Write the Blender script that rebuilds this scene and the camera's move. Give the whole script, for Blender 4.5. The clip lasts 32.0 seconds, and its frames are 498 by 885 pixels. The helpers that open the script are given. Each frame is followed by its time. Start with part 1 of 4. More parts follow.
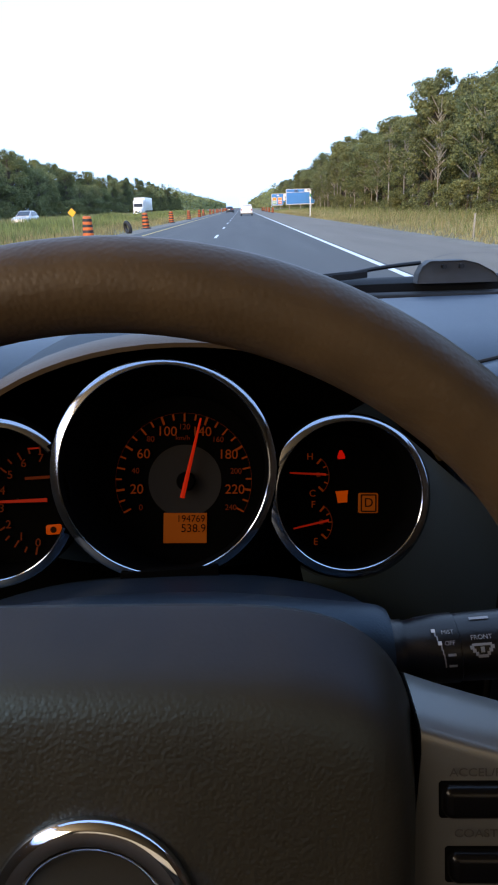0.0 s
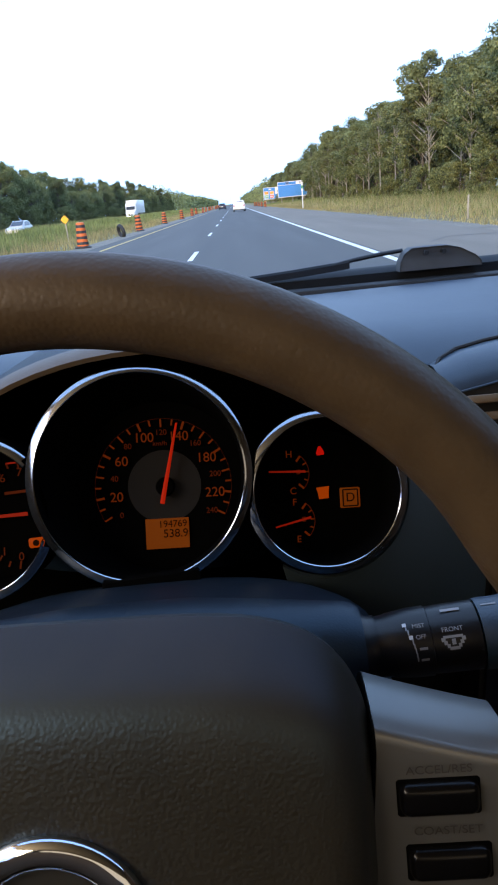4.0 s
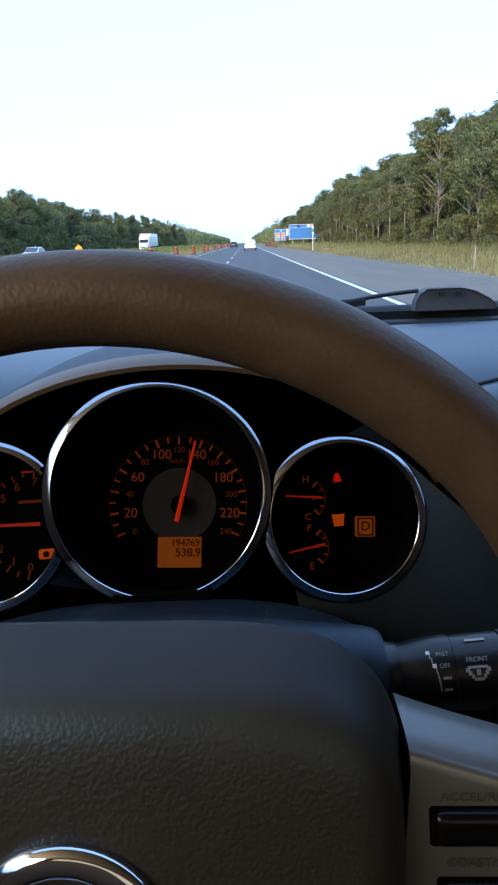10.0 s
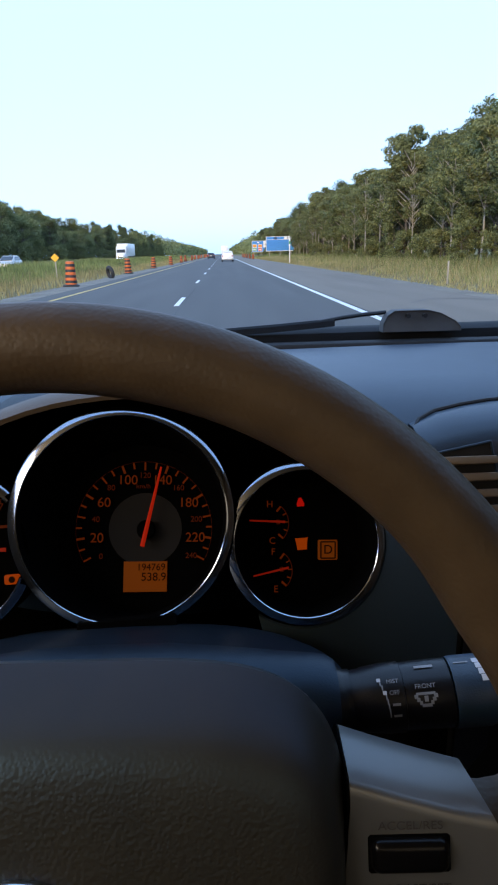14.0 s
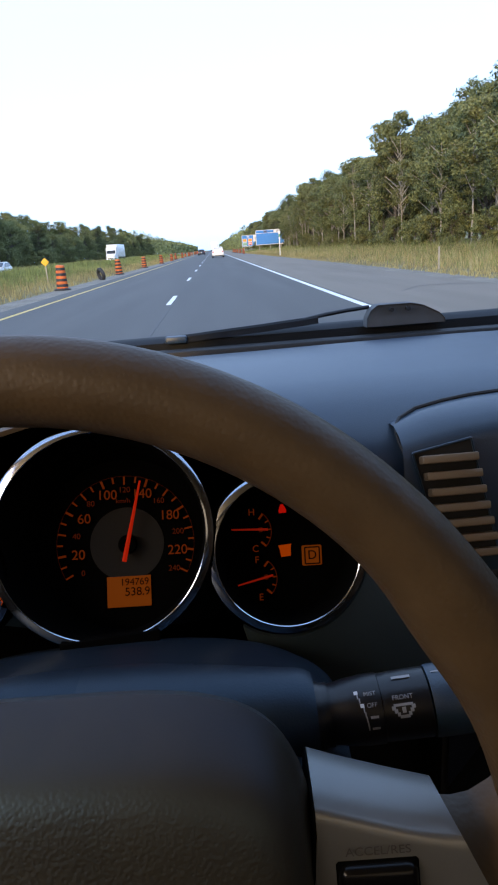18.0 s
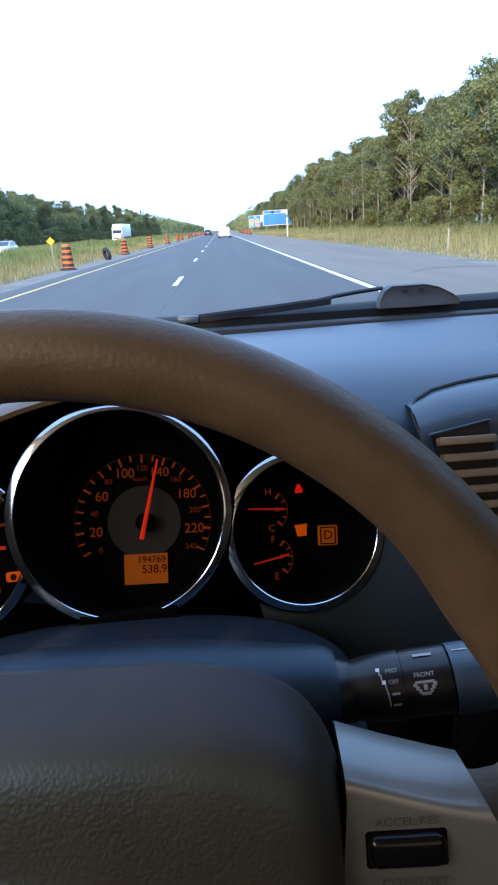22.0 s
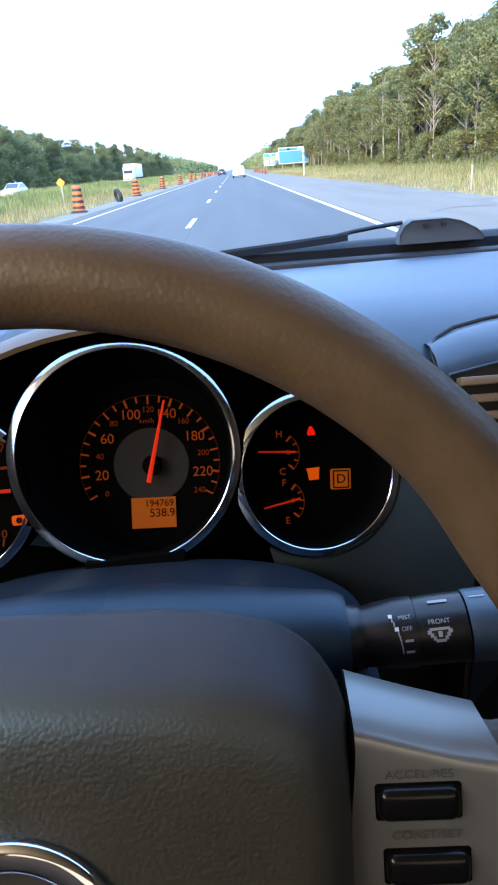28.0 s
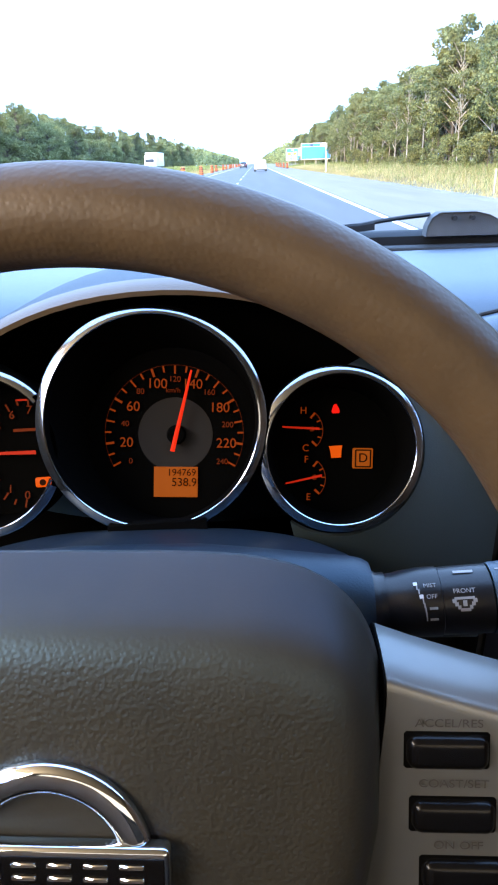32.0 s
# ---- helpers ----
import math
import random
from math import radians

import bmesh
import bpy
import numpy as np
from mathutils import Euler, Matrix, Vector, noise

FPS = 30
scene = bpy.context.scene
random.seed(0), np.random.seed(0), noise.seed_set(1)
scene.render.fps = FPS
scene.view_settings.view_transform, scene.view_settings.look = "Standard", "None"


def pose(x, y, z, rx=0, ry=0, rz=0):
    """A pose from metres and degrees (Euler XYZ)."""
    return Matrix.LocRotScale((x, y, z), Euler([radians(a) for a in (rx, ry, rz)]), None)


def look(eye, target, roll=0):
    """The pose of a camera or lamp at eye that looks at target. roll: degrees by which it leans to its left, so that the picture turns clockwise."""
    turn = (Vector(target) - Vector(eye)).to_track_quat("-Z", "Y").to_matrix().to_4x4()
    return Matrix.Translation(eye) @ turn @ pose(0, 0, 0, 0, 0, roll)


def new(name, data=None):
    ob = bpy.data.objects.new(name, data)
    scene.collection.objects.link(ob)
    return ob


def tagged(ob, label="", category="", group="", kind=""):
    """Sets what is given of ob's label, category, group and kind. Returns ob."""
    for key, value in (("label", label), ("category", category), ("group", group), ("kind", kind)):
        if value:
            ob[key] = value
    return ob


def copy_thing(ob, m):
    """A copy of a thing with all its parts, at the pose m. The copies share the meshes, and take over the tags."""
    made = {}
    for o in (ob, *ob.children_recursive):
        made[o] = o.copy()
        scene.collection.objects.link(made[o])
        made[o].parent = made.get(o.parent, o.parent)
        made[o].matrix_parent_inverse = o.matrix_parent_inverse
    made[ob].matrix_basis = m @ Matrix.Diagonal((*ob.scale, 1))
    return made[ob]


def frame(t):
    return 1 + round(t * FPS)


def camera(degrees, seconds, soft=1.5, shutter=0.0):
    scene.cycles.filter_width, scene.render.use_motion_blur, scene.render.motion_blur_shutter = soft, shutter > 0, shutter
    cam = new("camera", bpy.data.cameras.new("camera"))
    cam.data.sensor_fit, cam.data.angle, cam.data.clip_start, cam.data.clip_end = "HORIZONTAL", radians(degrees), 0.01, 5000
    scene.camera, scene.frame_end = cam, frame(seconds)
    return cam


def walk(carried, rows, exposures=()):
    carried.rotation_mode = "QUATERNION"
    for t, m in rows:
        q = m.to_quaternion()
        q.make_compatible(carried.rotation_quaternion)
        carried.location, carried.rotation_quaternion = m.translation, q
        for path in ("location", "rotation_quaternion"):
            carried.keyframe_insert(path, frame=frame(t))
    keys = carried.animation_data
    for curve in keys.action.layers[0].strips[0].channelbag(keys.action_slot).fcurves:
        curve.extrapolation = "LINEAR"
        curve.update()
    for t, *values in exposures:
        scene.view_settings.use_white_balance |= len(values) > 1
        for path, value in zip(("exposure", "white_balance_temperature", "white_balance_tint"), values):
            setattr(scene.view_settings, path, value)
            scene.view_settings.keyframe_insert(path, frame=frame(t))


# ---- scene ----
cam = camera(43.83, 32.0, soft=2.1)
PATH = [
    (0, (-0.0004, 0.0009, 1.1504), (0.0005, 1.8705, 0.4402), -1.79),
    (0.5, (-0.0012, -0.0001, 1.1657), (0.0185, 1.8694, 0.4552), -1.86),
    (1, (-0.0019, -0.0006, 1.1557), (-0.0161, 1.8671, 0.4405), -2.25),
    (1.5, (-0.0078, -0.0038, 1.1662), (-0.0354, 1.8733, 0.4765), -2.19),
    (2, (-0.0024, -0.0051, 1.1584), (-0.0178, 1.8958, 0.5370), -2.54),
    (2.5, (0.0162, -0.0068, 1.1688), (0.0443, 1.8989, 0.5628), -4.52),
    (3, (0.0171, -0.0009, 1.1584), (0.0263, 1.8913, 0.5106), -4.42),
    (3.5, (0.0223, 0.0001, 1.1539), (0.0143, 1.8798, 0.4708), -5.11),
    (5.5, (0.0215, 0.0137, 1.1484), (-0.0298, 1.8421, 0.3395), -5.29),
    (6, (-0.0031, -0.0062, 1.1712), (-0.0969, 1.8804, 0.5139), -3.40),
    (6.5, (0.0089, 0.0027, 1.1363), (-0.0626, 1.8706, 0.4251), -3.39),
    (7, (0.0107, 0.0022, 1.1456), (-0.0241, 1.8671, 0.4237), -2.78),
    (7.5, (0.0312, 0.0055, 1.1448), (0.0614, 1.8638, 0.4062), -3.61),
    (8, (0.0166, 0.0104, 1.1396), (0.0054, 1.8508, 0.3567), -2.82),
    (8.5, (0.0111, 0.0081, 1.1332), (-0.0431, 1.8523, 0.3612), -3.69),
    (9, (0.0107, 0.0004, 1.1473), (-0.0147, 1.8947, 0.5060), -3.19),
    (9.5, (0.0068, -0.0041, 1.1573), (0.0113, 1.9220, 0.6187), -1.76),
    (10, (0.0068, 0.0011, 1.1433), (-0.0039, 1.9042, 0.5287), -2.14),
    (10.5, (0.0082, -0.0009, 1.1472), (0.0037, 1.9066, 0.5460), -3.15),
    (11, (0.0060, -0.0033, 1.1402), (-0.0341, 1.8988, 0.5233), -2.92),
    (11.5, (0.0154, 0.0014, 1.1338), (0.0244, 1.8895, 0.4742), -2.88),
    (12, (0.0129, -0.0010, 1.1406), (0.0346, 1.8916, 0.4943), -2.37),
    (12.5, (0.0199, 0.0024, 1.1256), (0.0241, 1.8865, 0.4547), -2.94),
    (13, (0.0135, -0.0007, 1.1348), (-0.0058, 1.8748, 0.4405), -2.86),
    (13.5, (0.0210, 0.0034, 1.1403), (0.0606, 1.8852, 0.4640), -2.45),
    (14, (0.0164, -0.0055, 1.1576), (0.0811, 1.9060, 0.5726), -1.38),
    (14.5, (0.0186, -0.0047, 1.1590), (0.0552, 1.9079, 0.5756), -2.71),
    (16.5, (0.0359, -0.0053, 1.1653), (0.0476, 1.8914, 0.5311), -5.92),
    (17, (0.0368, -0.0026, 1.1670), (0.0523, 1.9038, 0.5626), -5.28),
    (17.5, (0.0331, -0.0010, 1.1672), (0.0683, 1.9060, 0.5655), -5.12),
    (18, (0.0339, -0.0002, 1.1658), (0.0986, 1.9065, 0.5654), -4.18),
    (18.5, (0.0230, 0.0032, 1.1625), (0.0509, 1.8845, 0.4845), -3.68),
    (19, (0.0154, 0.0048, 1.1593), (0.0123, 1.8796, 0.4629), -3.30),
    (19.5, (0.0096, 0.0054, 1.1539), (-0.0199, 1.8803, 0.4581), -3.65),
    (20, (0.0170, 0.0045, 1.1401), (-0.0380, 1.8701, 0.4215), -4.77),
    (20.5, (0.0232, 0.0059, 1.1397), (-0.0160, 1.8608, 0.3927), -5.16),
    (21, (0.0157, 0.0061, 1.1443), (0.0072, 1.8641, 0.4041), -4.03),
    (21.5, (0.0261, 0.0057, 1.1531), (0.0553, 1.8700, 0.4296), -4.49),
    (22, (0.0240, -0.0003, 1.1643), (0.0689, 1.8896, 0.5114), -3.76),
    (22.5, (0.0205, 0.0096, 1.1458), (0.0009, 1.8573, 0.3807), -4.40),
    (23, (0.0244, 0.0067, 1.1510), (0.0447, 1.8736, 0.4340), -4.16),
    (23.5, (0.0211, 0.0033, 1.1647), (0.0829, 1.8692, 0.4473), -3.37),
    (24, (0.0304, 0.0108, 1.1452), (0.0485, 1.8420, 0.3411), -4.89),
    (24.5, (0.0328, 0.0073, 1.1484), (0.0462, 1.8425, 0.3535), -5.45),
    (25, (0.0264, 0.0050, 1.1534), (0.0754, 1.8716, 0.4367), -4.83),
    (25.5, (0.0210, 0.0004, 1.1739), (0.0628, 1.8878, 0.5136), -3.76),
    (26, (0.0202, -0.0012, 1.1702), (0.0848, 1.8835, 0.5041), -2.61),
    (26.5, (0.0223, 0.0058, 1.1524), (0.0477, 1.8633, 0.4113), -3.87),
    (28.5, (0.0279, 0.0157, 1.1534), (-0.0021, 1.8445, 0.3444), -4.06),
    (29, (0.0193, 0.0117, 1.1487), (-0.0197, 1.8459, 0.3521), -3.30),
    (29.5, (0.0229, 0.0153, 1.1359), (-0.0292, 1.8379, 0.3141), -3.76),
    (30, (0.0321, 0.0101, 1.1395), (0.0238, 1.8446, 0.3430), -3.79),
    (30.5, (0.0259, 0.0140, 1.1322), (0.0035, 1.8336, 0.3024), -3.08),
    (31, (0.0275, 0.0095, 1.1380), (0.0065, 1.8406, 0.3340), -3.40),
    (31.5, (0.0245, 0.0073, 1.1253), (-0.0121, 1.8454, 0.3379), -2.35),
    (32, (0.0147, 0.0073, 1.1404), (-0.0271, 1.8299, 0.3180), -1.93),
]
EXPOSURES = [(0.0, -1.15, 8450, 14), (2.2, -1.15, 8450, 14), (3.0, -1.0, 8400, 14), (5.0, -1.05, 7700, 10), (6.2, -1.05, 7700, 10), (7.0, -0.45, 7850, 11), (8.0, -0.2, 7800, 11), (9.0, -0.45, 7700, 10), (10.0, -1.12, 7550, 10),
             (12.2, -1.16, 8150, 11), (13.0, -0.4, 7900, 11), (14.0, -1.38, 7750, 10), (17.0, -1.22, 8500, 14), (18.0, -1.2, 8500, 14), (19.0, -0.88, 8250, 13), (20.0, -0.45, 7650, 11), (22.0, -0.62, 7550, 10), (23.0, -0.05, 7400, 10),
             (24.0, 0.1, 7420, 10), (25.2, -0.04, 7420, 10), (26.0, -1.1, 7400, 10), (27.2, -0.35, 7300, 10), (28.5, 0.15, 7220, 11), (30.0, 0.52, 7220, 11), (31.0, 0.7, 7220, 11), (32.0, 0.48, 7220, 11)]
walk(cam, [(t, look(eye, target, roll)) for t, eye, target, roll in PATH], EXPOSURES)

# ---- light ----
world = bpy.data.worlds.new("sky")
world.use_nodes = True
scene.world = world
wn = world.node_tree.nodes
sky = wn.new("ShaderNodeTexSky")
sky.sky_type = "NISHITA"
sky.sun_disc = False
sky.sun_elevation = radians(15)
sky.sun_rotation = radians(201)
sky.dust_density = 2.0
sky.air_density = 1.0
sky.ozone_density = 1.5
wn["Background"].inputs["Strength"].default_value = 0.33
haze = wn.new("ShaderNodeMix")
haze.data_type = "RGBA"
haze.inputs["Factor"].default_value = 0.5
haze.inputs["B"].default_value = (9.4, 17.6, 36.0, 1)
world.node_tree.links.new(sky.outputs[0], haze.inputs["A"])
world.node_tree.links.new(haze.outputs["Result"], wn["Background"].inputs["Color"])
sun = new("sun", bpy.data.lights.new("sun", "SUN"))
sun.data.energy, sun.data.angle, sun.data.color = 5.0, radians(2.0), (1.0, 0.78, 0.48)
sun.matrix_world = look((-35, -92, 26), (0, 0, 0))

# added warm fill lamps: one at the driver's window, one before the opaque rear pane
for w, h, power, m in ((0.75, 0.22, 10.5, pose(-0.545, -0.10, 1.37, 80, 0, -75)), (1.30, 0.36, 3.0, pose(0.28, -0.585, 1.27, 80, 0, 0))):
    lamp = new("cabin_fill_light", bpy.data.lights.new("cabin_fill_light", "AREA"))
    lamp.data.shape, lamp.data.size, lamp.data.size_y = "RECTANGLE", w, h
    lamp.data.energy, lamp.data.color = power, (1.0, 0.86, 0.68)
    lamp.matrix_world = m


# ---- materials ----
def mat(name, base, rough=0.5, metal=0.0, var=0.15, scale=20.0, bump=0.0, bump_scale=200.0, emit=None, power=0.0, island=0.0, translucent=0.0, cells=False, streak=None, spec=0.5, warm=None, obj_random=0.0, bump_from=None, coat=0.0, sky_tint=None):
    """A surface with colour variation at two scales, uneven gloss and fine relief. base: linear colour; scale, bump_scale: per metre."""
    m = bpy.data.materials.new(name)
    m.use_nodes = True
    nt = m.node_tree
    N, L = nt.nodes, nt.links
    b = N["Principled BSDF"]
    b.inputs["Roughness"].default_value, b.inputs["Metallic"].default_value = rough, metal
    b.inputs["Specular IOR Level"].default_value = spec
    b.inputs["Coat Weight"].default_value, b.inputs["Coat Roughness"].default_value = coat, 0.42
    # colours the reflections, to put the sky's blue into dark plastic
    if sky_tint:
        b.inputs["Specular Tint"].default_value = (*sky_tint, 1)
    co = N.new("ShaderNodeTexCoord")
    vec = co.outputs["Object"]
    if streak:
        mp = N.new("ShaderNodeMapping")
        mp.inputs["Scale"].default_value = streak
        L.new(vec, mp.inputs["Vector"])
        vec = mp.outputs[0]
    n1, n2 = N.new("ShaderNodeTexNoise"), N.new("ShaderNodeTexNoise")
    n1.inputs["Scale"].default_value, n2.inputs["Scale"].default_value = scale, scale * 0.13
    n1.inputs["Detail"].default_value, n2.inputs["Detail"].default_value = 6, 3
    for n in (n1, n2):
        L.new(vec, n.inputs["Vector"])
    add = N.new("ShaderNodeMath")
    add.operation = "ADD"
    L.new(n1.outputs["Fac"], add.inputs[0])
    L.new(n2.outputs["Fac"], add.inputs[1])
    fac = add.outputs[0]
    if island or obj_random:
        if island:
            g = N.new("ShaderNodeNewGeometry")
            rnd, amount = g.outputs["Random Per Island"], island
        else:
            g = N.new("ShaderNodeObjectInfo")
            rnd, amount = g.outputs["Random"], obj_random
        ma = N.new("ShaderNodeMath")
        ma.operation = "MULTIPLY_ADD"
        ma.inputs[1].default_value = amount
        L.new(rnd, ma.inputs[0])
        L.new(fac, ma.inputs[2])
        ad = N.new("ShaderNodeMath")
        ad.operation = "SUBTRACT"
        ad.inputs[1].default_value = amount / 2
        L.new(ma.outputs[0], ad.inputs[0])
        fac = ad.outputs[0]
    ramp = N.new("ShaderNodeMapRange")
    ramp.inputs["From Min"].default_value, ramp.inputs["From Max"].default_value = 0.6, 1.4
    L.new(fac, ramp.inputs["Value"])
    mix = N.new("ShaderNodeMix")
    mix.data_type = "RGBA"
    hi = warm or base
    mix.inputs["A"].default_value = (*[max(0, c * (1 - var)) for c in base], 1)
    mix.inputs["B"].default_value = (*[min(1, c * (1 + var)) for c in hi], 1)
    L.new(ramp.outputs[0], mix.inputs["Factor"])
    L.new(mix.outputs["Result"], b.inputs["Base Color"])
    mr = N.new("ShaderNodeMapRange")
    mr.inputs["To Min"].default_value, mr.inputs["To Max"].default_value = rough * 0.88, min(1, rough * 1.12)
    L.new(n2.outputs["Fac"], mr.inputs["Value"])
    L.new(mr.outputs[0], b.inputs["Roughness"])
    if bump:
        if cells:
            t = N.new("ShaderNodeTexVoronoi")
            t.feature = "SMOOTH_F1"
            height = t.outputs["Distance"]
        else:
            t = N.new("ShaderNodeTexNoise")
            t.inputs["Detail"].default_value = 4
            height = t.outputs["Fac"]
        t.inputs["Scale"].default_value = bump_scale
        L.new(vec, t.inputs["Vector"])
        bp = N.new("ShaderNodeBump")
        bp.inputs["Strength"].default_value = bump
        bp.inputs["Distance"].default_value = 0.6 / bump_scale
        L.new(height, bp.inputs["Height"])
        L.new(bp.outputs[0], b.inputs["Normal"])
        if bump_from:
            xyz, fade = N.new("ShaderNodeSeparateXYZ"), N.new("ShaderNodeMapRange")
            L.new(co.outputs["Object"], xyz.inputs[0])
            L.new(xyz.outputs["Z"], fade.inputs["Value"])
            fade.inputs["From Min"].default_value, fade.inputs["From Max"].default_value = bump_from
            fade.inputs["To Min"].default_value, fade.inputs["To Max"].default_value = bump * 0.1, bump
            L.new(fade.outputs[0], bp.inputs["Strength"])
    if emit:
        b.inputs["Emission Color"].default_value = (*emit, 1)
        b.inputs["Emission Strength"].default_value = power
    if translucent:
        tr = N.new("ShaderNodeBsdfTranslucent")
        L.new(mix.outputs["Result"], tr.inputs["Color"])
        ms = N.new("ShaderNodeMixShader")
        ms.inputs[0].default_value = translucent
        L.new(b.outputs[0], ms.inputs[1])
        L.new(tr.outputs[0], ms.inputs[2])
        L.new(ms.outputs[0], N["Material Output"].inputs["Surface"])
    return m


LEATHER = mat("wheel_leather", (0.054, 0.035, 0.0185), 0.48, spec=0.25, var=0.25, scale=60, bump=0.17, bump_scale=560, cells=True)
# pad and column cover: blue sky reflection painted in through the specular tint
PAD = mat("grained_pad", (0.0285, 0.0240, 0.0152), 0.46, spec=0.55, sky_tint=(0.25, 0.60, 1.0), var=0.18, scale=40, bump=0.36, bump_scale=760, cells=True, bump_from=(0.031, 0.0366))
DASH = mat("dash_plastic", (0.011, 0.028, 0.050), 0.43, spec=0.55, var=0.12, scale=25, bump=0.25, bump_scale=900)
HOOD = mat("hood_top_plastic", (0.010, 0.021, 0.034), 0.55, spec=0.25, var=0.12, scale=25, bump=0.25, bump_scale=900)
SHROUD = mat("column_plastic", (0.0058, 0.0092, 0.0140), 0.46, spec=0.42, sky_tint=(0.46, 0.74, 0.98), var=0.12, scale=30, bump=0.2, bump_scale=900)
FASCIA = mat("fascia_plastic", (0.023, 0.036, 0.040), 0.5, var=0.12, scale=25, bump=0.2, bump_scale=900)
# dash plastic with the cabin's warm light put into its colour
LIP_LIT = mat("hood_lip_warm_lit", (0.070, 0.048, 0.028), 0.42, var=0.12, scale=25, bump=0.25, bump_scale=900)
# slats of dash plastic; the brown is warm bounced light painted in
SLAT = mat("slat_warm_lit", (0.13, 0.085, 0.048), 0.5, var=0.12, scale=25, bump=0.2, bump_scale=900)
BLACK = mat("black_plastic", (0.004, 0.004, 0.005), 0.34, spec=0.35, var=0.2, scale=50, bump=0.1, bump_scale=800)
# black of the dials; also painted on for shade at lip and spoke ends
FACE = mat("dial_and_shade_black", (0.0015, 0.0015, 0.0015), 0.9, var=0.1, scale=50, spec=0.02)
GAP = mat("seam_black", (0.008, 0.008, 0.009), 0.7)
CHROME = mat("chrome", (0.88, 0.89, 0.91), 0.09, 1.0, var=0.05, scale=30)
EMBLEM = mat("emblem_chrome", (0.50, 0.54, 0.60), 0.08, 1.0, var=0.05, scale=30)
SATIN = mat("satin_silver", (0.150, 0.156, 0.155), 0.36, 0.6, var=0.06, scale=80, bump=0.05, bump_scale=1500)
RUBBER = mat("rubber", (0.02, 0.02, 0.021), 0.65, var=0.2, scale=60, bump=0.2, bump_scale=300)
GREYBOX = mat("weathered_plastic", (0.055, 0.055, 0.056), 0.7, var=0.15, scale=60, bump=0.2, bump_scale=500)
TRIM = mat("beige_trim", (0.58, 0.41, 0.25), 0.8, var=0.1, scale=30, bump=0.2, bump_scale=600)
# dark cloth for unseen walls and seat, to cut the bounced light
SHADE = mat("cabin_shade_cloth", (0.09, 0.06, 0.036), 0.9, var=0.12, scale=40, bump=0.2, bump_scale=700)
RING = mat("ring_chrome", (0.32, 0.35, 0.40), 0.12, 1.0, var=0.05, scale=30)
HEADLINER = mat("headliner", (0.24, 0.20, 0.145), 0.9, var=0.08, scale=40, bump=0.2, bump_scale=700)
PRINT = mat("print_grey", (0.03, 0.028, 0.026), 0.6)
PRINT_B = mat("print_bright", (0.46, 0.48, 0.51), 0.6)
GLOSS = mat("gloss_black", (0.0025, 0.0025, 0.003), 0.24, spec=0.2, var=0.2, scale=50)
PRINT_W = mat("print_white", (0.20, 0.21, 0.225), 0.6)
AMBER = mat("lit_amber", (0.07, 0.014, 0.002), 0.7, spec=0.1, emit=(1.0, 0.135, 0.012), power=0.13)
AMBER_DIM = mat("lit_amber_dim", (0.05, 0.01, 0.002), 0.7, spec=0.1, emit=(1.0, 0.11, 0.012), power=0.06)
NEEDLE = mat("lit_needle", (0.12, 0.01, 0.003), 0.6, spec=0.1, emit=(1.0, 0.035, 0.012), power=0.6)
NEEDLE_DIM = mat("lit_needle_dim", (0.1, 0.01, 0.003), 0.6, spec=0.1, emit=(1.0, 0.035, 0.012), power=0.3)
LCD = mat("lit_display", (0.08, 0.028, 0.004), 0.6, spec=0.1, emit=(1.0, 0.185, 0.013), power=0.19)
LCD_INK = mat("display_ink", (0.02, 0.006, 0.0015), 0.8, spec=0.05)
RED_LAMP = mat("lit_red", (0.1, 0.005, 0.002), 0.6, spec=0.1, emit=(1.0, 0.012, 0.008), power=0.7)
AMBER_LAMP = mat("lit_orange", (0.1, 0.02, 0.002), 0.6, spec=0.1, emit=(1.0, 0.12, 0.006), power=0.5)
GREY_DISC = mat("dial_grey", (0.019, 0.018, 0.0175), 0.7, spec=0.1, var=0.06)

ASPHALT = mat("asphalt", (0.074, 0.072, 0.068), 0.85, var=0.28, scale=1.2, bump=0.5, bump_scale=60, streak=(1.0, 0.06, 1.0))
SHOULDER = mat("pale_asphalt", (0.18, 0.148, 0.115), 0.9, var=0.22, scale=1.0, bump=0.5, bump_scale=50, streak=(1.0, 0.12, 1.0))
GRAVEL = mat("gravel", (0.19, 0.165, 0.13), 0.95, var=0.4, scale=6, bump=0.8, bump_scale=30)
PAINT_W = mat("road_white", (0.72, 0.72, 0.70), 0.7, var=0.15, scale=8, bump=0.3, bump_scale=60)
PAINT_Y = mat("road_yellow", (0.62, 0.42, 0.12), 0.7, var=0.2, scale=8, bump=0.3, bump_scale=60)
COWL = mat("cowl_plastic", (0.007, 0.008, 0.010), 0.7, spec=0.2, var=0.2, scale=40, bump=0.2, bump_scale=400)
CRACK = mat("crack_sealant", (0.02, 0.02, 0.021), 0.6)
EARTH = mat("grassland", (0.14, 0.125, 0.05), 0.95, var=0.35, scale=0.7, bump=0.6, bump_scale=8, warm=(0.20, 0.165, 0.07))
DRY = mat("dry_grass", (0.30, 0.237, 0.11), 0.85, var=0.3, scale=0.35, island=0.7, translucent=0.35, warm=(0.39, 0.32, 0.14))
STRAW = mat("pale_straw", (0.46, 0.38, 0.20), 0.85, var=0.25, scale=0.35, island=0.6, translucent=0.35)
REED = mat("reeds", (0.16, 0.20, 0.065), 0.8, var=0.3, scale=0.35, island=0.7, translucent=0.35, warm=(0.24, 0.265, 0.09))
